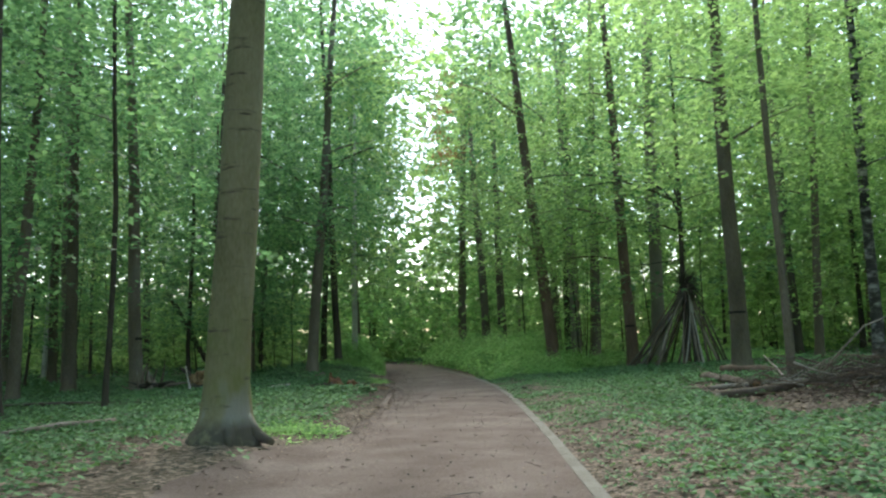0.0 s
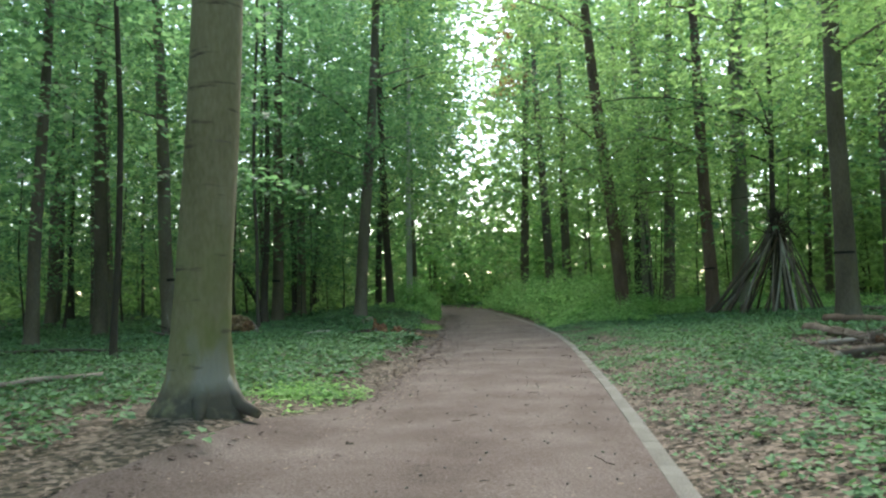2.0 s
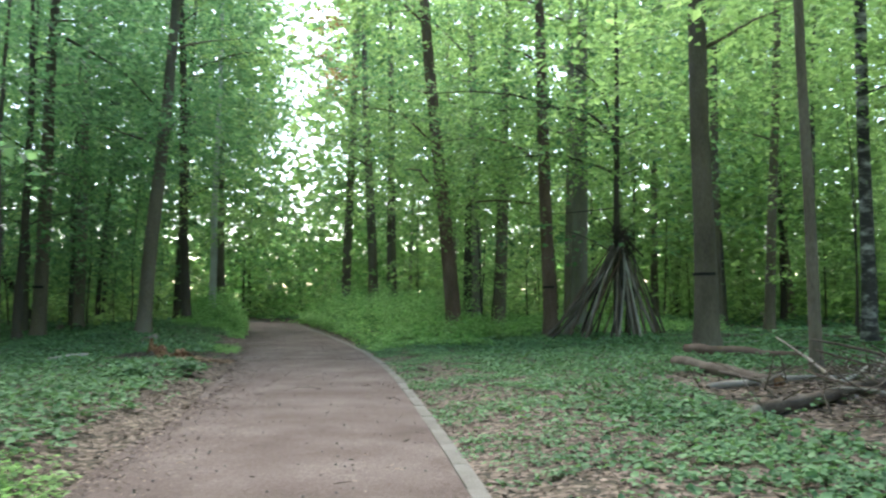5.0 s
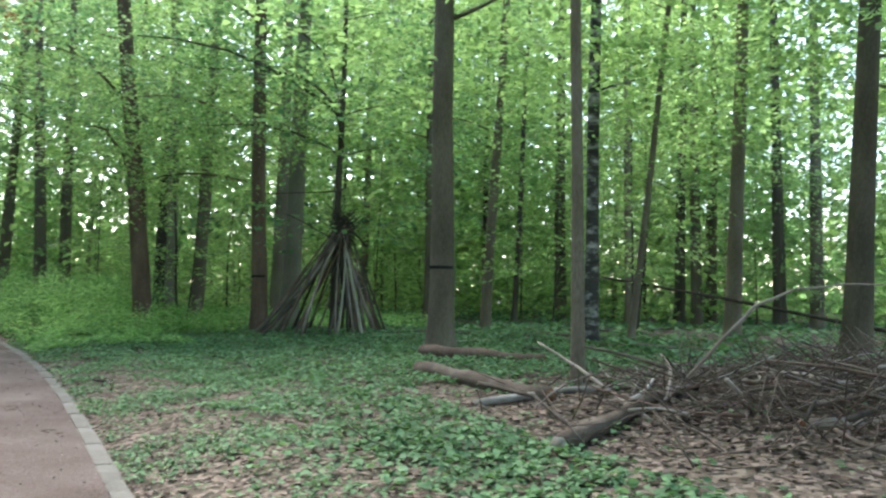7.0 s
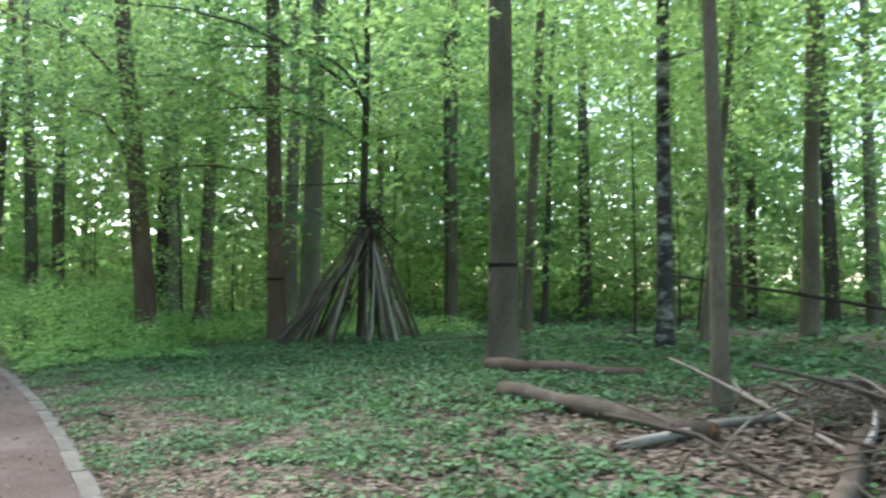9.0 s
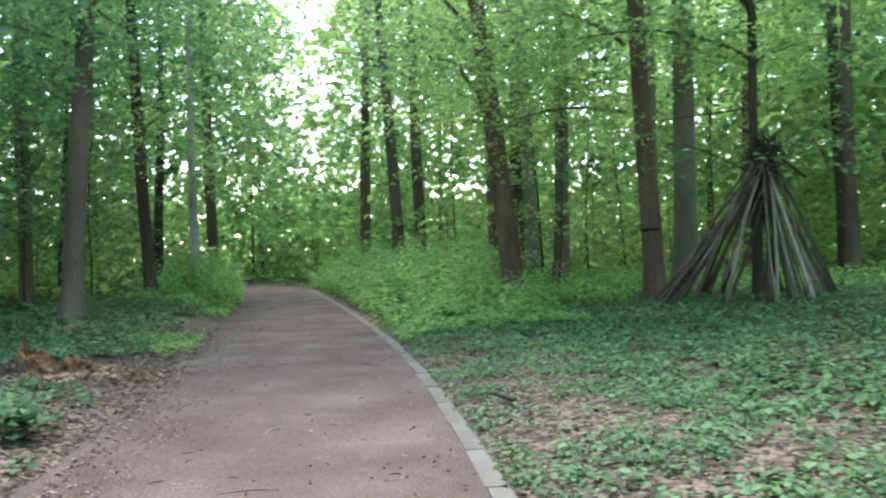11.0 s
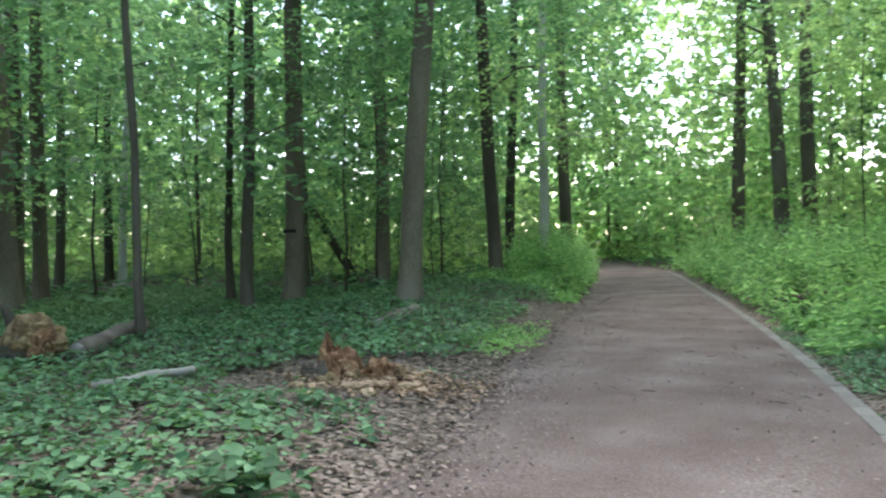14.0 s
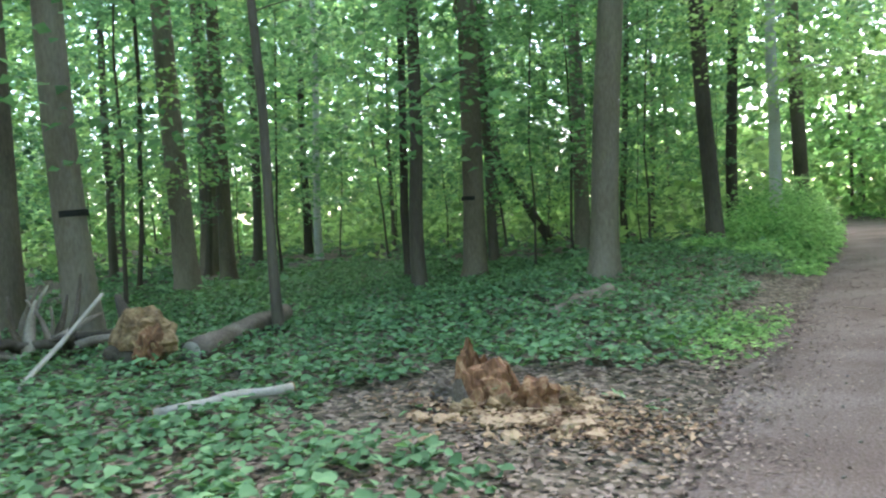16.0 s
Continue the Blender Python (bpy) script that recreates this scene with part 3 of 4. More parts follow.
def right_cover(x, y):
    d = x - curve_at(y, KERB) - 0.2
    if d < 0.35 or RNG.random() > min(1, (y - 5) / 8) * min(1, (19 - x) / 6):
        return 0.0
    want = min(max((d - 0.3) / 2.2, 0.06), 1.0) if y < 36 else min(d / 0.8, 1)
    if d < 3 and 25 < y < 40:
        want *= 0.45
    if 7 < x < 13 and 20 < y < 27.5:
        want *= 0.12
    return want * (1.0 if clump(x, y) > 0.6 - 0.35 * want else 0.3)


def left_cover(x, y):
    d = curve_at(y, EDGE) - x
    if d < 0.3 or math.hypot(x + 1.15, y - 18.6) < 0.75 or RNG.random() > min(1, (y - 4) / 8) * min(1, (x + 20) / 7):
        return 0.0
    bare = 0.7 + 1.5 * min(max((22 - y) / 3.5, 0), 1)
    if d < bare * 0.75 and y < 21 and x > -2.2:
        return 0.015
    if -3.6 < x < -0.6 and 32.6 < y < 35.2:
        return 0.03
    want = min(max((d - bare * 0.6) / bare, 0.05), 1.0)
    return want * (1.0 if clump(x, y, 0.6, 7.0) > 0.6 - 0.4 * want else 0.2)


herbs("ground_plants", "low green woodland herbs covering the forest floor", scatter(20500, 3.4, 19, 6, 46, right_cover, 3), 5, 0.074, 0.09, LEAF_HERB, 4)
herbs("ground_plants", "low broad-leaved green herbs under the trees", scatter(28000, -18, 0.4, 6, 48, left_cover, 5), 5, 0.08, 0.13, LEAF_HERB, 6)
herbs("verge_grass", "short grass and tiny weeds along the kerb", scatter(6800, 2.0, 6.5, 12, 44, lambda x, y: 0.0 if x < curve_at(y, KERB) + 0.22 else min(1, max(0.12, (y - 16) / 20)) * (0.9 if clump(x, y, 0.9, 5.0) > 0.5 else 0.15), 15), 6, 0.052, 0.05, LEAF_HERB, 16)


def far_cover(x, y):
    if curve_at(y, EDGE) - 1 < x < curve_at(y, KERB) + 1 or (-13 < x < 13 and 8 < y < 45):
        return 0.0
    return 1.0 if clump(x, y, 0.3, 3.0) > 0.42 else 0.15


herbs("far_ground_plants", "low green undergrowth further into the woods", scatter(7000, -38, 40, 0, 85, far_cover, 8), 6, 0.26, 0.2, LEAF_HERB, 9)


def tuft_spots(n, x, y, rx, ry, seed):
    g = np.random.default_rng(seed)
    return [(x + rx * a, y + ry * b) for a, b in g.normal(0, 0.5, (n, 2))]


herbs("leafy_tuft", "low leafy plant tuft at the edge of the path", tuft_spots(26, -1.0, 30.1, 0.3, 0.25, 61), 5, 0.11, 0.24, LEAF_HERB, 62)
herbs("leafy_tuft", "low leafy plant tuft in the leaf litter", tuft_spots(26, -1.65, 28.6, 0.3, 0.3, 63), 5, 0.11, 0.24, LEAF_HERB, 64)
herbs("grass_patch", "fresh green grass patch beside the path", tuft_spots(260, -1.9, 37.6, 0.7, 1.6, 65), 6, 0.07, 0.08, LEAF_NETTLE_MIST, 66)
herbs("grass_patch", "fresh green grass patch behind the big beech", tuft_spots(240, -0.75, 21.0, 0.8, 1.1, 67), 6, 0.07, 0.08, LEAF_NETTLE_MIST, 68)


# ---- nettles and brambles on both banks ----
def bank(name, label, spots, mat, height, seed, size=0.1):
    g = np.random.default_rng(seed)
    cs, al, up, ln = [], [], [], []
    for x, y, top in spots:
        k = 20
        z = np.linspace(0.15, 1, k) * height * top * g.uniform(0.75, 1.2)
        a = np.arange(k) * 2.4 + g.uniform(0, 6.28)
        leanx, leany = g.normal(0, 0.12, 2)
        cs.append(np.stack([x + leanx * z + np.cos(a) * 0.05, y + leany * z + np.sin(a) * 0.05, ground_z(x, y) + z], 1))
        al.append(unit(np.stack([np.cos(a), np.sin(a), g.uniform(-0.5, 0.3, k)], 1)))
        up.append(unit(np.array((0, 0, 1.0)) + g.normal(0, 0.35, (k, 3))))
        ln.append(size * g.uniform(0.8, 1.5, k) * (1.25 - 0.5 * np.linspace(0, 1, k)))
    ln = np.concatenate(ln)
    me = leaf_mesh(name, np.concatenate(cs), np.concatenate(al), np.concatenate(up), ln, ln * 0.6)
    return tagged(part(name, me, mat, None), label, "shrub", kind="stuff")


bg_rng = np.random.default_rng(21)
spots = []
while len(spots) < 1500:
    y = bg_rng.uniform(37, 64)
    d = bg_rng.uniform(0.25, 6.0 if y > 41 else 3.5)
    x = curve_at(y, KERB) + 0.2 + d
    hgt = min(1, 0.25 + d / 2.2) * min(1, max(0.12, (y - 37) / 8)) * (0.75 + 0.5 * clump(x, y, 0.5, 11))
    if d > 4 and y < 47:
        hgt *= 0.4
    spots.append((x, y, hgt))
while len(spots) < 2300:
    x, y = bg_rng.uniform(4, 16), bg_rng.uniform(42.5, 60)
    if x < curve_at(y, KERB) + 5:
        continue
    spots.append((x, y, 0.3 * (0.5 + clump(x, y, 0.5, 17))))
bank("nettle_bank", "bright green bank of nettles and brambles beside the path", spots, LEAF_NETTLE_MIST, 1.6, 22, 0.13)
spots = []
while len(spots) < 800:
    y = bg_rng.uniform(44.5, 64)
    d = bg_rng.uniform(0.2, 2.6)
    x = curve_at(y, EDGE) - d
    hgt = min(1, 0.3 + d / 1.6) * min(1, max(0.15, (y - 44.5) / 6)) * (0.75 + 0.5 * clump(x, y, 0.5, 13))
    spots.append((x, y, hgt))
bank("nettle_bank", "bright green nettle clump at the edge of the path", spots, LEAF_NETTLE_MIST, 1.5, 23, 0.13)


# ---- dead leaves on the ground ----
def litter(name, label, spots, size, mat, seed, lift=0.012):
    g = np.random.default_rng(seed)
    spots = [(x, y) for x, y in spots if not (y < 20.5 and curve_at(y, EDGE) - 1.9 < x < curve_at(y, EDGE) + 0.3) or g.random() < 0.22]
    n = len(spots)
    a = g.uniform(0, 6.28, n)
    c = np.array([(x, y, ground_z(x, y) + lift + (0.095 if curve_at(y, EDGE) < x < curve_at(y, KERB) else 0.02 if y < 20.5 and x < 2 else 0)) for x, y in spots])
    al = np.stack([np.cos(a), np.sin(a), g.normal(0, 0.12, n)], 1)
    up = unit(np.array((0, 0, 1.0)) + g.normal(0, 0.16, (n, 3)))
    ln = size * g.uniform(0.5, 1.3, n)
    return tagged(part(name, leaf_mesh(name, c, unit(al), up, ln, ln * 0.65, 0.08), mat, None), label, "leaf litter", kind="stuff")


litter("leaf_litter", "brown dead leaves strewn beside the path", scatter(34000, -11, 15, 5, 46, lambda x, y: 0.0 if RNG.random() > min(1, (y - 4) / 8) * min(1, (x + 11) / 4, (15 - x) / 4) or curve_at(y, EDGE) + 0.1 < x < curve_at(y, KERB) else 1.0 / (1 + 0.02 * max(y - 11, 0)), 31), 0.075, LEAF_DEAD, 32)
litter("leaf_litter", "few dead leaves lying on the path", scatter(1500, -5, 3.2, 11, 55, lambda x, y: 1.0 if curve_at(y, EDGE) < x < curve_at(y, KERB) else 0.0, 33), 0.045, LEAF_DEAD, 34)


litter("leaf_litter", "small dark leaves and bud scales along the path edge", scatter(9000, -6, 2.2, 11, 50, lambda x, y: max(0.0, 1 - abs(x - curve_at(y, EDGE) - 0.25) / 1.1) ** 1.5, 51), 0.036, LEAF_DEAD, 52)
litter("leaf_litter", "pale brown leaf litter between kerb and herbs", scatter(15000, -3, 7.5, 11, 40, lambda x, y: 1.0 if curve_at(y, KERB) + 0.15 < x < curve_at(y, KERB) + 3.2 or curve_at(y, EDGE) - 1.8 < x < curve_at(y, EDGE) + 0.25 else 0.0, 36), 0.06, LEAF_DEAD, 37)
litter("leaf_litter", "dense brown leaf litter under the trees", scatter(11000, -7, 0.2, 26, 41, lambda x, y: 1.0 if x < curve_at(y, EDGE) + 0.15 else 0.0, 46), 0.07, LEAF_DEAD, 47)
litter("leaf_litter", "dry brown leaves around the brushwood", scatter(8000, 5, 17, 18, 31, lambda x, y: math.exp(-((x - 10.5) / 2.8) ** 2 - ((y - 24) / 2.6) ** 2), 38), 0.1, LEAF_DEAD, 39, 0.03)


# ---- stick shelter ----
def stick(name, a, b, r0, r1, mat, parent, bend=0.04, seg=7, n=5, label=""):
    a, b = Vector(a), Vector(b)
    off = (b - a).orthogonal().normalized() * bend * (b - a).length * random.uniform(-1, 1)
    pts = [a.lerp(b, k / (n - 1)) + off * math.sin(math.pi * k / (n - 1)) for k in range(n)]
    return part(name, Geo().tube(pts, [r0 + (r1 - r0) * k / (n - 1) for k in range(n)], seg, wobble=0.25), mat, parent, label)


shelter = new("stick_shelter")
shelter.matrix_world = pose(9.8, 39.45, ground_z(9.8, 39.45))
tagged(shelter, "cone-shaped shelter of long bare sticks leaning together", "stick shelter")
for k in range(44):
    a = 2 * math.pi * k / 44 + random.uniform(-0.22, 0.22)
    r = 1.78 * random.uniform(0.72, 1.1)
    top = 2.95 + random.uniform(-0.55, 0.6) * (0.5 if k % 3 else 1.1)
    over = top / 3.05 - 1
    tip = (0.68 + random.uniform(-0.2, 0.2) - math.cos(a) * over * 1.5, 0.2 + random.uniform(-0.2, 0.2) - math.sin(a) * over * 1.5, top)
    thick = random.choice((0.024, 0.032, 0.04, 0.048, 0.062))
    stick("stick", (r * math.cos(a), r * math.sin(a), -0.03), tip, thick, thick * 0.5, (BARK_DARK, WOOD_DEAD, BARK_RED, BARK_DARK, WOOD_PALE if k % 15 == 4 else WOOD_DEAD)[k % 5], shelter, 0.055)
stick("stick", (0.57, -1.97, -0.03), (0.64, 0.05, 2.9), 0.045, 0.02, WOOD_PALE, shelter, 0.01, label="pale barkless stick")
stick("stick", (1.0, -0.9, 2.5), (0.3, 0.6, 3.8), 0.03, 0.015, BARK_DARK, shelter, 0.05)
stick("stick", (-0.1, -0.6, 2.3), (1.2, 0.7, 3.5), 0.035, 0.015, BARK_DARK, shelter, 0.05)
nest = Geo()
for k in range(280):
    a, z = random.uniform(0, 6.28), random.uniform(2.45, 3.45)
    w = 0.34 - 0.2 * abs(z - 2.9)
    p = Vector((0.68 + random.uniform(-w, w), 0.2 + random.uniform(-w, w), z))
    nest.tube([p, p + Vector((math.cos(a) * 0.32, math.sin(a) * 0.32, random.uniform(-0.25, 0.35)))], [0.014, 0.007], 4)
tagged(part("twig_tangle", nest, BARK_DARK, shelter, "dark tangle of twigs at the tip"), kind="stuff")


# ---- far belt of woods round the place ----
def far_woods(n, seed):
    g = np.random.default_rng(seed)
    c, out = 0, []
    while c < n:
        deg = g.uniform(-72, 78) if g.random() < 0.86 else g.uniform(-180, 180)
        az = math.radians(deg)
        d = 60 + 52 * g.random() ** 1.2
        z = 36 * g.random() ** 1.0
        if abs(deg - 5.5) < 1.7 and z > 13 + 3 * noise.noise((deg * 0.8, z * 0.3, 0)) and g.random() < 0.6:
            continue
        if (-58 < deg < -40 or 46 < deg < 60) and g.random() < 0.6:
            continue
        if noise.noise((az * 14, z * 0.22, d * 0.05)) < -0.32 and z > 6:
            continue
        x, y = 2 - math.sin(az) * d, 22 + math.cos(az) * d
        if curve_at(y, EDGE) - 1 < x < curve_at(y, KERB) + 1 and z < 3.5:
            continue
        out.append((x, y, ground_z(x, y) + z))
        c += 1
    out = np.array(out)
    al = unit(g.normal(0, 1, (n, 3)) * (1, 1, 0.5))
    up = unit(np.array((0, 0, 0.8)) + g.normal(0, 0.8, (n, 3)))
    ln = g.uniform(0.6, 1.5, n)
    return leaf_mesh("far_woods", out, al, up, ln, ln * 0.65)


def mid_boughs(n, seed):
    """High boughs of the woods between the nearer trees and the far belt."""
    g = np.random.default_rng(seed)
    out = []
    while len(out) < n:
        deg = g.uniform(-34, 46)
        az, d, z = math.radians(deg), g.uniform(40, 62), g.uniform(5, 30) if len(out) % 3 else g.uniform(13, 30)
        if 1.5 < deg < 8.5 and (z < 16 or g.random() < 0.75) or -2 < deg < 11 and z < 11:
            continue
        if deg < 0 and g.random() < 0.5:
            continue
        if noise.noise((az * 9, z * 0.3, d * 0.1)) < -0.2:
            continue
        x, y = 2 - math.sin(az) * d, 18 + math.cos(az) * d
        out.append((x, y, z))
    al = unit(g.normal(0, 1, (n, 3)) * (1, 1, 0.4))
    up = unit(np.array((0, 0, 1.0)) + g.normal(0, 0.7, (n, 3)))
    ln = g.uniform(0.35, 0.75, n)
    return leaf_mesh("high_boughs", np.array(out), al, up, ln, ln * 0.66)


tagged(part("high_boughs", mid_boughs(22000, 73), LEAF_BEECH, None), "dense green boughs high among the trunks", "foliage", kind="stuff")
# Far leaves take the paler tone; haze with distance is put into it.
tagged(part("far_woods", far_woods(82000, 71), LEAF_LIT, None), "dense green foliage of the woods further off, paled as by haze", "woods", kind="stuff")


def undergrowth(n, seed):
    g = np.random.default_rng(seed)
    out = []
    while len(out) < n:
        x, y = g.uniform(-48, 52), g.uniform(8, 98)
        d = math.hypot(x - 2, y - 24)
        if d < 32 or d > 72 or curve_at(y, EDGE) - 1.5 < x < curve_at(y, KERB) + 1.5:
            continue
        if noise.noise((x * 0.16, y * 0.16, 8.0)) < -0.12:
            continue
        out.append((x, y, ground_z(x, y) + g.exponential(1.9)))
    al = unit(g.normal(0, 1, (n, 3)) * (1, 1, 0.4))
    up = unit(np.array((0, 0, 1.0)) + g.normal(0, 0.6, (n, 3)))
    ln = g.uniform(0.28, 0.62, n)
    return leaf_mesh("undergrowth", np.array(out), al, up, ln, ln * 0.62)


def bend_thicket(n, seed):
    """Bushes and low boughs that close the view where the path bends away."""
    g = np.random.default_rng(seed)
    out = []
    while len(out) < n:
        az, d = math.radians(g.uniform(-1.5, 13)), g.uniform(42, 66)
        x, y = 2 - math.sin(az) * d, 22 + math.cos(az) * d
        z = 9.5 * g.random() ** 1.2
        if curve_at(y, EDGE) - 0.6 < x < curve_at(y, KERB) + 0.6 and (y < 68 or z < 3):
            continue
        if z > 6.0 + 4.5 * noise.noise((x * 0.25, y * 0.1, 3.0)):
            continue
        out.append((x, y, ground_z(x, y) + z))
    al = unit(g.normal(0, 1, (n, 3)) * (1, 1, 0.4))
    up = unit(np.array((0, 0, 1.0)) + g.normal(0, 0.6, (n, 3)))
    ln = g.uniform(0.22, 0.5, n)
    return leaf_mesh("thicket", np.array(out), al, up, ln, ln * 0.62)


def distant_woods(n, seed):
    """The low belt of far bushes and boughs that closes the view between the trunks."""
    g = np.random.default_rng(seed)
    out = []
    while len(out) < n:
        deg = g.uniform(-70, 76)
        az, d, z = math.radians(deg), g.uniform(84, 112), 15 * g.random() ** 1.15
        if -56 < deg < -37 and z > 1.5 and g.random() < 0.72 or 40 < deg < 58 and z > 2 and g.random() < 0.6:
            continue
        if z > 9 + 5 * noise.noise((az * 12, 4.0, z * 0.1)):
            continue
        x, y = 2 - math.sin(az) * d, 22 + math.cos(az) * d
        out.append((x, y, ground_z(x, y) + z))
    al = unit(g.normal(0, 1, (n, 3)) * (1, 1, 0.4))
    up = unit(g.normal(0, 1.0, (n, 3)) + np.array((0, 0, 0.4)))
    ln = g.uniform(0.8, 1.7, n)
    return leaf_mesh("distant_woods", np.array(out), al, up, ln, ln * 0.6)


def path_boughs(count, seed):
    """Layered boughs that close in over the far stretch of the path and leave a ragged slit of sky."""
    g = np.random.default_rng(seed)

    def place(i):
        while True:
            x, y, z = g.uniform(-8, 6.5), g.uniform(50, 64), g.uniform(8, 22)
            slit = -1.1 - 0.1 * (y - 50) + 0.06 * (z - 8) + 0.7 * noise.noise((z * 0.5, y * 0.2, 2.0))
            wide = (0.55 + 0.45 * noise.noise((z * 0.7, 3.0, y * 0.3))) if z > 6.5 else 0.0
            if y < 54 and z < 6.5 and -4.6 < x < 2.6:
                continue
            if abs(x - slit) < wide + 0.5 or abs(x - slit) > 5.5:
                continue
            a = g.uniform(0, 6.28)
            return (x, y, z), (math.cos(a), math.sin(a), g.normal(-0.1, 0.15))

    return leaf_mesh("path_boughs", *sprays(count, place, 16, 1.3, size=0.2))


# Bright nettle tone puts the distant mist into the leaf colour.
tagged(part("distant_woods", distant_woods(22000, 83), LEAF_NETTLE_MIST, None), "green woods in the distance between the trunks, coloured bright for mist", "woods", kind="stuff")
tagged(part("path_boughs", path_boughs(230, 85), LEAF_LIT, None), "layered green boughs closing over the far path", "foliage", kind="stuff")
copper = random.Random(87)
tagged(part("copper_boughs", leaf_mesh("copper_boughs", *sprays(46, lambda i: ((copper.gauss(0.4, 0.7), copper.gauss(53, 1.5), copper.uniform(11.5, 17.5)), (copper.uniform(-1, 1), copper.uniform(-1, 1), -0.1)), 14, 1.1, size=0.18)), LEAF_COPPER, None),
       "few copper-brown leafy boughs high beside the sky slit", "foliage", kind="stuff")
# Bright nettle tone stands in for misty light at the path's end.
tagged(part("thicket", bend_thicket(5500, 79), LEAF_NETTLE_MIST, None), "dense green thicket where the path bends away", "thicket", kind="stuff")
tagged(part("undergrowth", undergrowth(30000, 77), LEAF_LIT, None), "thick green undergrowth of bushes between the far trunks", "undergrowth", kind="stuff")


# ---- fallen logs, branches and brushwood ----
def log(name, label, points, r0, r1, mat, seg=14, ends=None, category="log", wob=0.18):
    """A fallen log or branch along the points, bent and uneven, with pale sawn or broken ends."""
    base = new(name)
    p0 = Vector(points[0])
    base.matrix_world = pose(*p0)
    tagged(base, label, category)
    fine = []
    pts = [Vector(p) - p0 for p in points]
    for i in range(len(pts) - 1):
        for k in range(4):
            fine.append(pts[i].lerp(pts[i + 1], k / 4))
    fine.append(pts[-1])
    fine = [p + Vector((0, 0, 0.12 * r0 * math.sin(i * 1.7))) + Vector((0.25 * r0 * math.sin(i * 0.9), 0.25 * r0 * math.cos(i * 1.3), 0)) for i, p in enumerate(fine)]
    rad = [r0 + (r1 - r0) * i / (len(fine) - 1) for i in range(len(fine))]
    part("stem", Geo().tube(fine, rad, seg, wobble=wob), mat, base)
    if ends:
        for p, q, r in ((fine[0], fine[1], r0), (fine[-1], fine[-2], r1)):
            n = (p - q).normalized()
            part("cut_end", Geo().tube([p - n * 0.01, p + n * 0.012], [r * 0.9, r * 0.86], seg), ends, base, "broken end of bare wood")
    return base


G = ground_z
log("fallen_log", "thick bark-covered log lying on the forest floor", [(8.1, 28.9, 0.24), (8.2, 27.3, 0.24), (8.32, 25.6, 0.21)], 0.12, 0.11, WOOD_DEAD, 16, WOOD_ROT)
log("fallen_log", "dark log with split reddish end beside a tree", [(9.25, 31.3, 0.3), (9.9, 30.4, 0.32), (10.7, 29.3, 0.28)], 0.13, 0.1, BARK_RED, 16, WOOD_ROT)
log("fallen_branch", "long pale barkless branch on the leaf litter", [(7.35, 25.7, 0.16), (8.5, 25.8, 0.24), (9.7, 25.8, 0.28)], 0.05, 0.045, WOOD_PALE, 10, category="branch")
log("fallen_log", "long thin log resting on brushwood with stubs", [(6.85, 23.2, 0.16), (8.6, 24.3, 0.25), (10.4, 25.3, 0.36), (12.2, 26.3, 0.42)], 0.09, 0.055, WOOD_DEAD, 14, WOOD_PALE)
log("fallen_branch", "pale dead branch slanting up from the ground", [(8.95, 26.8, 0.8), (8.85, 25.7, 0.55), (8.62, 24.0, 0.12)], 0.014, 0.03, WOOD_DEAD, 8, category="branch")
log("fallen_branch", "long bent grey branch rising out of the brushwood", [(9.0, 24.4, 0.2), (9.5, 24.1, 0.85), (9.95, 23.87, 1.4), (10.4, 23.7, 1.6), (11.1, 23.55, 1.68), (12.1, 23.4, 1.7)], 0.024, 0.009, WOOD_DEAD, 8, category="branch")
log("fallen_branch", "thin dark branch fallen across the leaf litter", [(7.9, 26.6, 0.28), (8.0, 25.4, 0.26), (7.7, 24.3, 0.12)], 0.028, 0.02, BARK_DARK, 7, category="branch")
log("fallen_branch", "pale barkless branch lying over brushwood", [(10.6, 24.3, 0.55), (11.8, 24.0, 0.58), (13.2, 23.9, 0.55)], 0.03, 0.02, WOOD_PALE, 8, category="branch")
log("fallen_log", "mossy grey log half sunk in brushwood", [(9.6, 22.9, 0.18), (10.5, 22.6, 0.22), (11.6, 22.5, 0.2)], 0.12, 0.1, WOOD_DEAD, 12, WOOD_ROT)
log("fallen_log", "long dark fallen trunk propped among the trees", [(18.6, 37.9, 2.0), (19.9, 34.2, 1.45), (21.4, 30.4, 0.75), (22.3, 28.0, 0.3)], 0.035, 0.06, BARK_DARK, 10, category="log")
log("dead_pole", "dead dark trunk leaning against other trees", [(-14.4, 56.3, 0.0), (-15.2, 55.8, 1.7), (-16.1, 55.2, 3.6), (-16.6, 54.9, 4.8)], 0.2, 0.13, BARK_DARK, 10, category="log")
wood2 = random.Random(5)
for k in range(20):
    x, y, a, ln = wood2.uniform(11, 24), wood2.uniform(27, 40), wood2.uniform(0, 3.14), wood2.uniform(0.8, 2.6)
    q = (x + math.cos(a) * ln, y + math.sin(a) * ln)
    log("fallen_branch", "dark dead branch lying among the trees", [(x, y, G(x, y) + 0.06), ((x + q[0]) / 2, (y + q[1]) / 2, G(x, y) + 0.12), (*q, G(*q) + 0.08)], wood2.uniform(0.025, 0.06), 0.015,
        WOOD_DEAD if k % 3 else BARK_DARK, 7, category="branch")

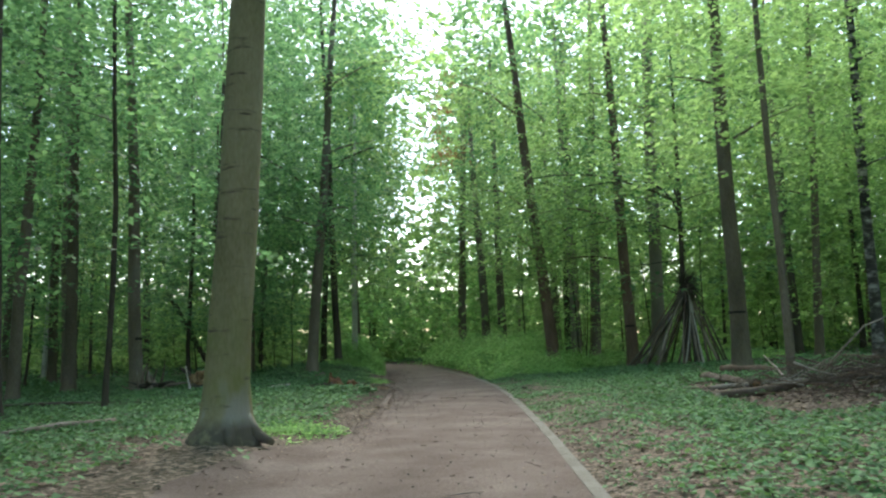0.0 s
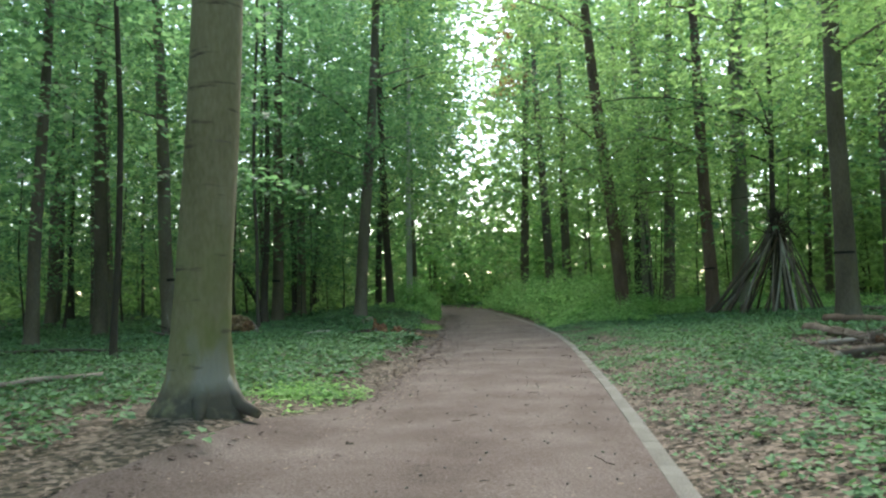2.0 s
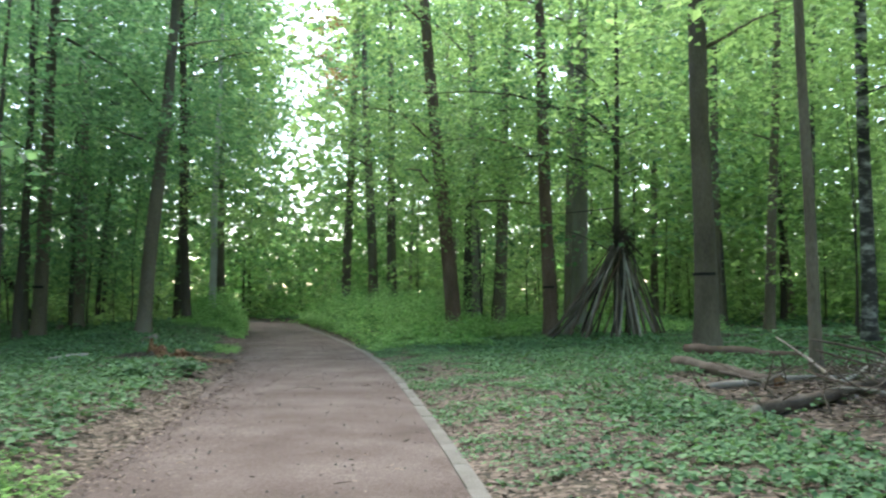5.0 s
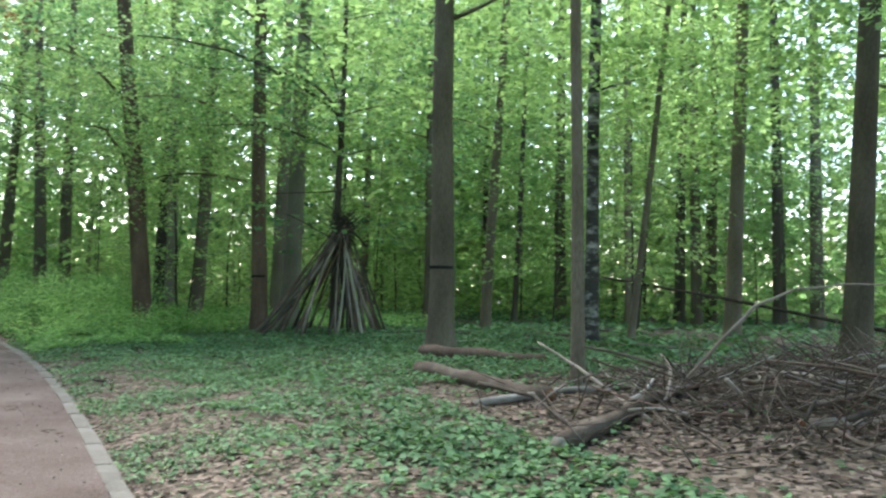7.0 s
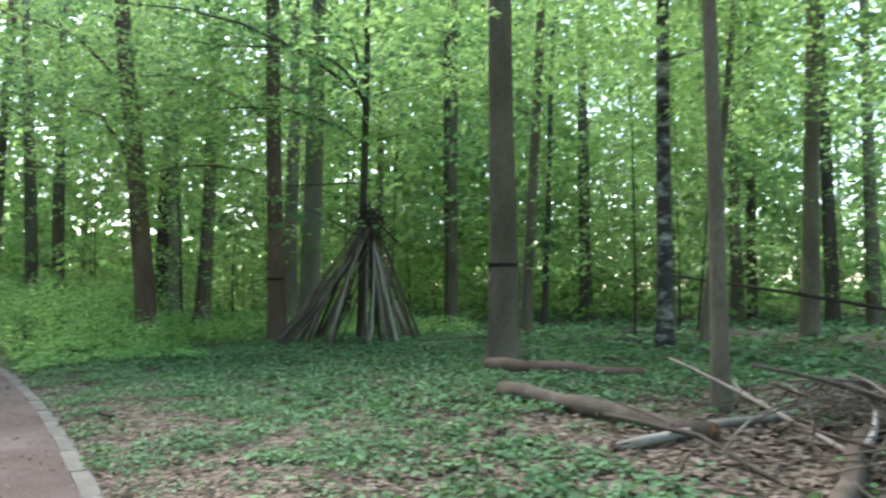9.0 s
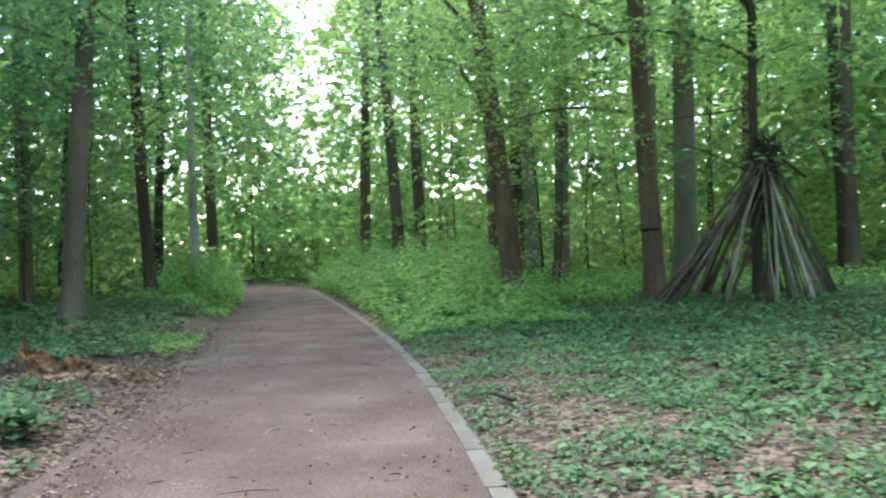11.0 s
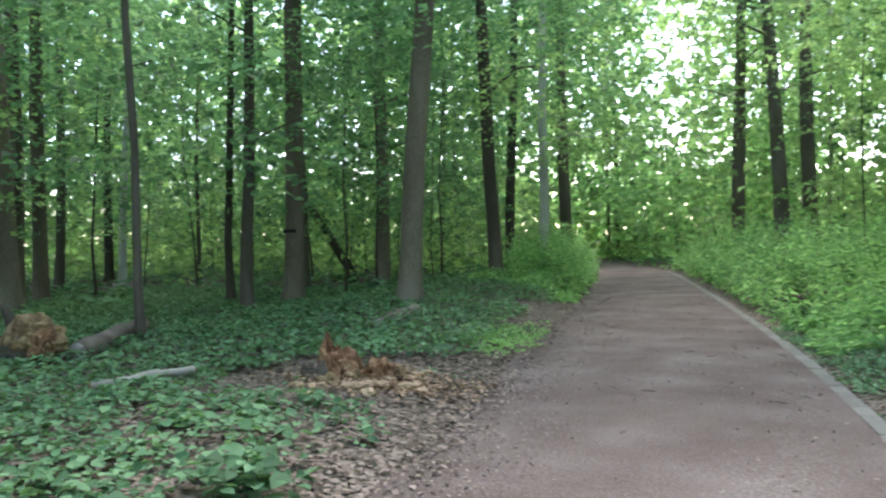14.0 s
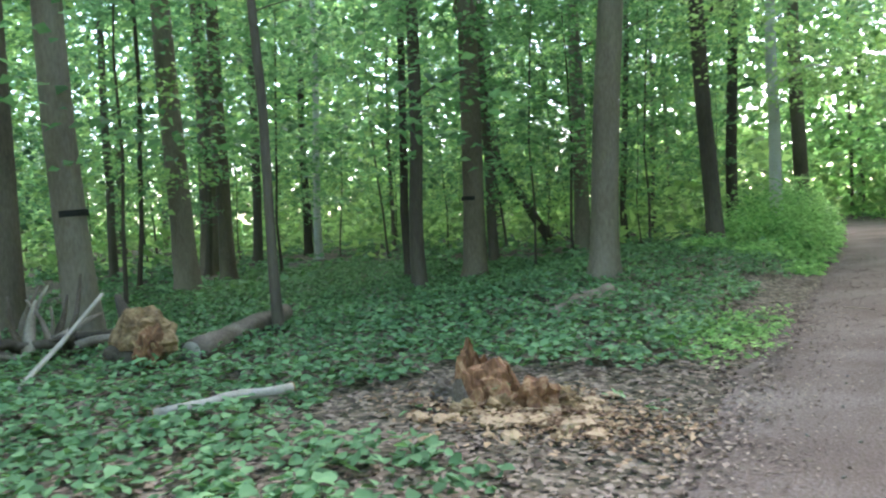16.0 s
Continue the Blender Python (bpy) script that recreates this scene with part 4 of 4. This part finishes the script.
for k in range(9):
    x, y, a, ln = wood2.uniform(9.5, 13.5), wood2.uniform(33.5, 37.2), wood2.uniform(-0.5, 1.0), wood2.uniform(0.6, 1.8)
    q = (x + math.cos(a) * ln, y + math.sin(a) * ln)
    log("fallen_branch", "bare stick lying near the stick shelter", [(x, y, G(x, y) + 0.05), ((x + q[0]) / 2, (y + q[1]) / 2, G(x, y) + 0.08), (*q, G(*q) + 0.05)], 0.03, 0.015, (WOOD_DEAD, BARK_DARK, WOOD_PALE)[k % 3], 7, category="branch")
brush = new("brush_pile")
brush.matrix_world = pose(10.9, 23.2, G(10.9, 23.2))
tagged(brush, "tangled pile of dead brown branches and twigs", "brushwood")
for k in range(150):
    x, y = wood2.gauss(0.3, 1.5), wood2.gauss(0, 1.3)
    hgt = 0.5 * math.exp(-(x * x / 7 + y * y / 4))
    a, ln = wood2.uniform(0, 3.14) if k % 3 else wood2.gauss(0.3, 0.5), wood2.uniform(0.5, 2.0)
    z = wood2.uniform(0.02, 0.12 + hgt)
    d = Vector((math.cos(a), math.sin(a), wood2.uniform(-0.3, 0.3))) * ln / 2
    c = Vector((x, y, z + abs(d.z) * 0.6))
    r = wood2.choice([0.008, 0.011, 0.015, 0.022, 0.034])
    stick("branch", c - d, c + d, r, r * 0.5, (WOOD_DEAD, WOOD_DEAD, WOOD_PALE, BARK_DARK, BARK_RED)[k % 5], brush, 0.09, 5)
fine = Geo()
for k in range(1300):
    x, y = wood2.gauss(0.2, 1.6), wood2.gauss(-0.2, 1.4)
    hgt = 0.5 * math.exp(-(x * x / 7 + y * y / 4))
    a, ln = wood2.uniform(0, 6.28), wood2.uniform(0.25, 0.9)
    p = Vector((x, y, wood2.uniform(0.01, 0.14 + hgt)))
    q = p + Vector((math.cos(a) * ln, math.sin(a) * ln, wood2.uniform(-0.15, 0.42)))
    fine.tube([p, (p + q) / 2 + Vector((0, 0, wood2.uniform(-0.04, 0.06))), q], [0.008, 0.007, 0.004], 4)
tagged(part("twig_tangle", fine, WOOD_DEAD, brush), kind="stuff")

# ---- rotten stump with its chips ----
stump = new("stump")
stump.matrix_world = pose(-2.5, 33.95, G(-2.5, 33.95))
tagged(stump, "rotten broken stump with crumbling orange-brown wood", "stump")


def ragged(name, x, y, r, h, seed, mat, parent, label, rings=7, seg=22, lean=(0, 0)):
    """A decayed lump of wood, hollow and jagged at the top."""
    g = Geo()
    for i in range(rings):
        u = i / (rings - 1)
        for k in range(seg):
            a = 2 * math.pi * k / seg
            jag = 0.55 + 0.7 * noise.noise((math.cos(a) * 0.6, math.sin(a) * 0.6, seed)) + 0.1 * noise.noise((math.cos(a) * 3, math.sin(a) * 3, seed + 3))
            rr = r * (1.3 - 0.5 * u - 0.25 * u * u) * (1 + 0.4 * noise.noise((math.cos(a) * 2, math.sin(a) * 2, seed + u * 2)))
            z = h * u * max(0.15, jag + 0.3)
            g.v.append((x + math.cos(a) * rr + lean[0] * u, y + math.sin(a) * rr + lean[1] * u, z - 0.04))
    for i in range(rings - 1):
        for k in range(seg):
            p, q = i * seg + k, i * seg + (k + 1) % seg
            g.f.append((p, q, q + seg, p + seg))
    base = (rings - 1) * seg
    g.v.append((x + lean[0], y + lean[1], h * 0.25))
    for k in range(seg):
        g.f.append((base + k, base + (k + 1) % seg, len(g.v) - 1))
    return part(name, g, mat, parent, label, smooth=False)


def blob(name, centre, size, seed, mat, parent, label="", rough=0.45, detail=3, turn=0.0):
    """An uneven lump of crumbling wood or earth with facets and hollows."""
    bm = bmesh.new()
    bmesh.ops.create_icosphere(bm, subdivisions=detail, radius=1.0)
    c, sn = math.cos(turn), math.sin(turn)
    for v in bm.verts:
        d = v.co.normalized()
        k = 1 + rough * noise.noise(d * 1.3 + Vector((seed, 0, 0))) + 0.55 * rough * noise.noise(d * 3.6 + Vector((0, seed, 0))) + 0.3 * rough * noise.noise(d * 9 + Vector((0, 0, seed)))
        q = Vector((d.x * size[0], d.y * size[1], d.z * size[2])) * k
        v.co = Vector((q.x * c - q.y * sn, q.x * sn + q.y * c, q.z)) + Vector(centre)
    me = bpy.data.meshes.new(name)
    bm.to_mesh(me)
    bm.free()
    return part(name, me, mat, parent, label)


def broken_shell(name, a0, a1, r, height, thick, seed, mat, parent, label, seg=40, rows=9):
    """A standing piece of hollow trunk, torn off raggedly along its top."""
    g = Geo()
    for side in (0, 1):
        for k in range(seg + 1):
            u = k / seg
            a = a0 + (a1 - a0) * u
            c, sn = math.cos(a), math.sin(a)
            top = height * max(0.12, math.sin(math.pi * min(max(u * 0.9 + 0.05, 0), 1)) ** 0.7 * (0.8 + 0.45 * noise.noise((u * 5, seed, 0.0)) + 0.3 * noise.noise((u * 17, seed, 3.0))))
            for j in range(rows):
                v = j / (rows - 1)
                rr = r * (1.32 - 0.42 * v ** 0.6) * (1 + 0.14 * noise.noise((c * 2.2, sn * 2.2, seed + v * 0.8)) + 0.07 * noise.noise((c * 8, sn * 8, v * 2.5 + seed)))
                rr -= thick * (1 - 0.5 * v) * (1 + 0.6 * noise.noise((u * 9, v * 5, seed + 9))) if side else 0
                g.v.append((c * rr, sn * rr * 0.9, -0.05 + (top + 0.05) * v))
    n = (seg + 1) * rows
    for side in (0, 1):
        for k in range(seg):
            for j in range(rows - 1):
                p = side * n + k * rows + j
                g.f.append((p, p + rows, p + rows + 1, p + 1) if side == 0 else (p, p + 1, p + rows + 1, p + rows))
    for k in range(seg):
        p, q = k * rows + rows - 1, (k + 1) * rows + rows - 1
        g.f.append((p, q, q + n, p + n))
    for k in (0, seg):
        for j in range(rows - 1):
            p = k * rows + j
            g.f.append((p, p + 1, p + 1 + n, p + n))
    return part(name, g, mat, parent, label, smooth=False)


broken_shell("shell", 0.9, 5.0, 0.27, 0.46, 0.09, 4.0, WOOD_ROT, stump, "torn shell of orange-brown rotten wood")
broken_shell("bark", 2.0, 4.6, 0.3, 0.3, 0.03, 8.0, WOOD_DEAD, stump, "grey bark still clinging to the shell")
blob("core", (-0.02, 0.02, 0.1), (0.21, 0.2, 0.2), 3.0, WOOD_ROT, stump, "soft red-brown heartwood", 0.5)
sg = random.Random(17)
for k in range(5):
    a = sg.uniform(0.9, 4.6)
    h = sg.uniform(0.2, 0.36)
    c, sn = math.cos(a) * 0.2, math.sin(a) * 0.18
    part("splinter", Geo().tube([(c * 1.1, sn * 1.1, 0.05), (c, sn, h * 0.6), (c * 0.9, sn * 0.9, h)], [0.035, 0.026, 0.006], 6, wobble=0.8), WOOD_ROT, stump, "crumbling orange-brown wood", smooth=False)
for x, y, sx, sy, sz, seed, mat in ((0.47, -0.08, 0.16, 0.12, 0.15, 5.0, WOOD_ROT), (0.62, 0.05, 0.14, 0.1, 0.09, 6.0, WOOD_YELLOW), (0.3, -0.3, 0.12, 0.1, 0.08, 7.0, WOOD_YELLOW), (-0.36, -0.12, 0.14, 0.1, 0.1, 9.0, WOOD_DEAD), (0.05, -0.42, 0.1, 0.07, 0.06, 11.0, WOOD_YELLOW)):
    blob("root", (x, y, sz * 0.45), (sx, sy, sz), seed, mat, stump, "decayed root lump", 0.7)
crumbs = random.Random(19)
for k in range(46):
    a, rr = crumbs.uniform(-1.9, 0.9), 0.3 + abs(crumbs.gauss(0, 0.45))
    x, y = -2.35 + math.cos(a) * rr * 1.2, 33.9 + math.sin(a) * rr * 0.9
    r = crumbs.uniform(0.03, 0.075)
    piece = new("wood_chunk")
    piece.matrix_world = pose(x, y, G(x, y) + 0.01)
    tagged(piece, "pale yellow-brown chunk of crumbled stump wood", "wood chunk", "crumbled stump wood")
    blob("chunk", (0, 0, r * 0.3), (r * 1.5, r, r * 0.5), k * 1.7, WOOD_CHIP, piece, "", 0.7, 2, crumbs.uniform(0, 3.1))
gch = np.random.default_rng(91)
nch = 3200
ca = gch.uniform(0, 6.28, nch)
cr = np.abs(gch.normal(0, 0.5, nch)) + 0.15
cx, cy = -2.3 + np.cos(ca) * cr * 1.25 + 0.35, 33.75 + np.sin(ca) * cr * 0.75
cz = np.array([G(x, y) for x, y in zip(cx, cy)]) + gch.uniform(0.015, 0.06, nch)
cl = gch.uniform(0.02, 0.075, nch)
chips = leaf_mesh("wood_chips", np.stack([cx, cy, cz], 1), unit(gch.normal(0, 1, (nch, 3)) * (1, 1, 0.15)), unit(np.array((0, 0, 1.0)) + gch.normal(0, 0.35, (nch, 3))), cl, cl * gch.uniform(0.3, 0.7, nch), 0.06, broad=True)
tagged(part("wood_chips", chips, WOOD_CHIP, None), "pale crumbled wood chips around the stump", "wood chips", kind="stuff")

# ---- left side deadwood ----
log("fallen_branch", "pale barkless branch lying in the herbs", [(-4.35, 32.15, 0.13), (-4.1, 32.65, 0.17), (-3.9, 33.15, 0.17)], 0.05, 0.04, WOOD_PALE, 10, WOOD_ROT, category="branch")
log("fallen_log", "grey weathered log half hidden in herbs", [(-6.5, 34.0, 0.16), (-7.0, 35.2, 0.22), (-7.5, 36.3, 0.26)], 0.14, 0.12, WOOD_DEAD, 14, WOOD_PALE)
log("fallen_log", "grey crumbling log lying in low herbs", [(-4.05, 37.5, 0.1), (-4.15, 38.6, 0.15), (-4.2, 39.7, 0.17)], 0.09, 0.15, WOOD_DEAD, 14)
root_log = new("root_block")
root_log.matrix_world = pose(-6.95, 33.75, G(-6.95, 33.75))
tagged(root_log, "rotten yellow-brown block of an uprooted trunk", "log")
blob("block", (0.02, 0.0, 0.32), (0.46, 0.3, 0.29), 13.0, WOOD_YELLOW, root_log, "soft decayed yellow-brown wood", 0.34, 4, -0.2)
blob("splinter", (0.36, -0.16, 0.22), (0.16, 0.13, 0.2), 18.0, WOOD_ROT, root_log, "crumbling brown wood", 0.7)
# Dark lump set low along the block's front.
blob("splinter", (-0.12, -0.24, 0.1), (0.3, 0.1, 0.12), 21.0, BARK_DARK, root_log, "dark lump of wood under the block", 0.6)
part("root", Geo().tube([(-0.3, 0.05, 0.2), (-0.5, 0.1, 0.55), (-0.78, 0.2, 0.72)], [0.12, 0.08, 0.04], 9, wobble=0.4), BARK_DARK, root_log, "dark root stub")
part("root", Geo().tube([(-0.3, 0.0, 0.1), (-0.2, -0.2, 0.15), (0.1, -0.3, 0.02)], [0.16, 0.12, 0.06], 9, wobble=0.4), BARK_DARK, root_log, "dark root stub")
snag = new("dead_root")
snag.matrix_world = pose(-8.6, 33.35, G(-8.6, 33.35))
tagged(snag, "silver-grey upturned dead roots and split wood", "dead wood")
for k in range(22):
    a = wood2.uniform(0, 6.28)
    up = k < 9
    p = Vector((wood2.uniform(-0.3, 0.3), wood2.uniform(-0.3, 0.3), wood2.uniform(0, 0.2)))
    q = p + (Vector((math.cos(a) * 0.25, math.sin(a) * 0.25, wood2.uniform(0.5, 1.0))) if up else Vector((math.cos(a) * wood2.uniform(0.6, 1.4), math.sin(a) * wood2.uniform(0.6, 1.4), wood2.uniform(0, 0.3))))
    stick("root", p, q, wood2.uniform(0.04, 0.09), 0.015, WOOD_DEAD if up else (WOOD_DEAD, BARK_DARK)[k % 2], snag, 0.12, 7)
log("fallen_branch", "straight grey pole propped on the dead wood", [(-6.75, 32.2, 0.05), (-7.1, 32.9, 0.42), (-7.45, 33.6, 0.85)], 0.03, 0.022, WOOD_PALE, 8, category="branch")
log("fallen_branch", "dark broken branch on the forest floor", [(-5.6, 20.4, 0.1), (-5.0, 21.3, 0.15), (-4.4, 22.2, 0.12)], 0.04, 0.06, WOOD_DEAD, 9, category="branch")
log("fallen_branch", "thin dark branch lying far under the trees", [(-11, 27.5, 0.1), (-8.5, 27.3, 0.16), (-5.5, 27.2, 0.1)], 0.05, 0.03, BARK_DARK, 8, category="branch")
log("short_stick", "short dark stick lying on the verge", [(3.44, 30.9, -0.01), (3.5, 30.72, -0.005), (3.6, 30.5, 0.0)], 0.03, 0.022, BARK_DARK, 8, WOOD_PALE, category="stick")
clod = new("clod")
clod.matrix_world = pose(0.71, 17.72, -0.085)
tagged(clod, "dark clod of earth lying on the path", "clod")
ragged("lump", 0, 0, 0.07, 0.06, 31.0, BARK_DARK, clod, "")
ragged("lump", 0.1, 0.03, 0.04, 0.04, 33.0, BARK_DARK, clod, "")

def bits(name, label, count, seed, mat, x_of, y0, y1, lo, hi, thick, category):
    """Small twigs or pebbles lying on the path."""
    g = random.Random(seed)
    geo = Geo()
    for k in range(count):
        y = g.uniform(y0, y1)
        a, b = curve_at(y, EDGE) + x_of[0], curve_at(y, KERB) + x_of[1]
        x = g.uniform(a, b)
        ang, ln = g.uniform(0, 3.14), g.uniform(lo, hi)
        z = curve_at(y, LEVEL) - far_fall(y) + 0.032 + 0.03 * (1 - (2 * (x - a) / (b - a) - 1) ** 2)
        p, q = Vector((x, y, z)), Vector((x + math.cos(ang) * ln, y + math.sin(ang) * ln, z + 0.003))
        geo.tube([p, (p + q) / 2 + Vector((g.uniform(-1, 1) * ln * 0.12, g.uniform(-1, 1) * ln * 0.12, 0.004)), q], [thick * 0.8, thick, thick * 0.5], 5)
    tagged(part(name, geo, mat, None), label, category, kind="stuff")


bits("path_twigs", "small dark twigs scattered on the path", 120, 41, BARK_DARK, (0.05, -0.05), 12, 52, 0.04, 0.16, 0.004, "twigs")
bits("path_twigs", "long thin twigs lying across the path", 8, 43, WOOD_DEAD, (0.2, -0.7), 14, 45, 0.3, 0.6, 0.006, "twigs")
bits("pebbles", "small pale stones in the dirt of the path", 420, 44, STONE, (-0.2, -0.02), 12, 45, 0.012, 0.03, 0.009, "pebbles")

# ---- roots of the big beech ----
for k, (a, ln, r) in enumerate([(-1.2, 0.62, 0.1), (-0.2, 0.7, 0.11), (-2.2, 0.6, 0.1), (3.0, 0.6, 0.1), (1.2, 0.6, 0.1), (2.1, 0.55, 0.09)]):
    c, sn = math.cos(a), math.sin(a)
    part("root", Geo().tube([(c * 0.2, sn * 0.2, 0.42), (c * 0.34, sn * 0.34, 0.17), (c * 0.5, sn * 0.5, 0.05), (c * ln, sn * ln, -0.04)], [r * 1.2, r, r * 0.7, r * 0.4], 9, wobble=0.2), BARK_BEECH, beech)
for z, turn in ((2.85, 0.4), (1.55, 2.0), (4.6, 1.1)):
    band(beech, 0.62 * (1 - 0.72 * (z / 21) ** 1.1) + 0.006, (0.05, 0.0), z, 0.014, BARK_GREY)


# ---- leafy limbs reaching over the path ----
def leafy_limb(start, end, r, mat, bark, label, count, size=0.13, drop=0.5, wide=0.9):
    base = new("overhanging_branch")
    base.matrix_world = pose(*start)
    tagged(base, label, "branch", "overhanging branches")
    d = Vector(end) - Vector(start)
    pts = [d * u + Vector((0, 0, 0.09 * d.length * math.sin(math.pi * u))) + Vector((random.uniform(-0.1, 0.1), random.uniform(-0.1, 0.1), 0)) * (1 if 0 < u < 1 else 0) for u in (0, 0.2, 0.4, 0.6, 0.8, 1)]
    part("limb", Geo().tube(pts, [r * (1 - 0.8 * u) for u in (0, 0.2, 0.4, 0.6, 0.8, 1)], 7), bark, base)

    def place(i):
        u = 0.2 + 0.8 * RNG.random()
        p = pts[int(u * 5 - 1e-6)].lerp(pts[min(int(u * 5 - 1e-6) + 1, 5)], (u * 5) % 1)
        a = RNG.uniform(0, 6.28)
        return (p.x + math.cos(a) * wide * RNG.random(), p.y + math.sin(a) * wide * RNG.random(), p.z + RNG.normal(-0.1, drop * 0.5)), (math.cos(a), math.sin(a), RNG.normal(-0.15, 0.15))

    c = part("leaves", leaf_mesh("leaves", *sprays(count, place, 14, 0.8, size=size)), mat, base)
    tagged(c, kind="stuff")


OVER = "leafy green branch reaching out from a tree"
leafy_limb((-4.2, 41.2, 12.5), (-1.0, 40.4, 13.4), 0.06, LEAF_LIT, BARK_GREY, OVER, 90, size=0.18, wide=1.6, drop=1.8)
leafy_limb((4.3, 43.2, 11.5), (1.2, 42.4, 13.0), 0.06, LEAF_LIT, BARK_RED, OVER, 90, size=0.18, wide=1.6, drop=1.8)
leafy_limb((-4.8, 46.2, 14.0), (-0.8, 45.2, 15.4), 0.06, LEAF_BEECH, BARK_DARK, OVER, 90, size=0.2, wide=1.8, drop=2.0)
leafy_limb((6.6, 51.2, 13.0), (1.8, 49.2, 15.5), 0.06, LEAF_LIT, BARK_LIGHT, OVER, 90, size=0.2, wide=1.8, drop=2.0)
leafy_limb((-4.4, 46.2, 10.5), (-1.2, 46.5, 11.2), 0.06, LEAF_LIT, BARK_DARK, OVER, 90, size=0.17, wide=1.6, drop=1.8)
leafy_limb((-6.2, 60.0, 11.0), (-2.6, 56.5, 11.6), 0.06, LEAF_LIT, BARK_GREY, OVER, 90, size=0.19, wide=1.8, drop=2.2)
leafy_limb((3.3, 60.0, 9.5), (-0.8, 57.5, 10.2), 0.06, LEAF_LIT, BARK_GREY, OVER, 90, size=0.19, wide=1.8, drop=2.2)
leafy_limb((10.6, 40.1, 6.6), (4.0, 37.2, 7.3), 0.06, LEAF_LIT, BARK_DARK, OVER, 60)
leafy_limb((10.6, 40.1, 5.4), (6.2, 38.5, 5.6), 0.05, LEAF_LIT, BARK_DARK, OVER, 40)
leafy_limb((4.75, 43.0, 5.0), (3.4, 38.6, 5.3), 0.06, LEAF_LIT, BARK_RED, OVER, 110, wide=1.5, drop=1.4)
leafy_limb((4.6, 43.0, 7.0), (2.4, 39.5, 7.4), 0.06, LEAF_LIT, BARK_RED, OVER, 110, wide=1.6, drop=1.4)
leafy_limb((8.0, 41.4, 6.2), (4.6, 38.6, 6.2), 0.06, LEAF_LIT, BARK_RED, OVER, 90, wide=1.4, drop=1.2)
leafy_limb((8.0, 41.4, 4.6), (5.0, 42.0, 4.4), 0.05, LEAF_LIT, BARK_RED, OVER, 80, wide=1.4, drop=1.0)
leafy_limb((-4.6, 41.1, 6.4), (-2.6, 37.6, 6.6), 0.06, LEAF_BEECH, BARK_GREY, OVER, 90, wide=1.4, drop=1.2)
leafy_limb((-4.8, 46.3, 5.2), (-2.8, 44.0, 5.4), 0.05, LEAF_LIT, BARK_DARK, OVER, 80, wide=1.3, drop=1.2)
leafy_limb((-4.7, 51.6, 4.4), (-2.6, 49.4, 4.3), 0.05, LEAF_LIT, BARK_PALE, OVER, 80, wide=1.3, drop=0.9)
leafy_limb((-9.0, 43.2, 5.2), (-6.5, 39.5, 5.0), 0.05, LEAF_BEECH, BARK_GREY, OVER, 80, wide=1.4, drop=1.0)
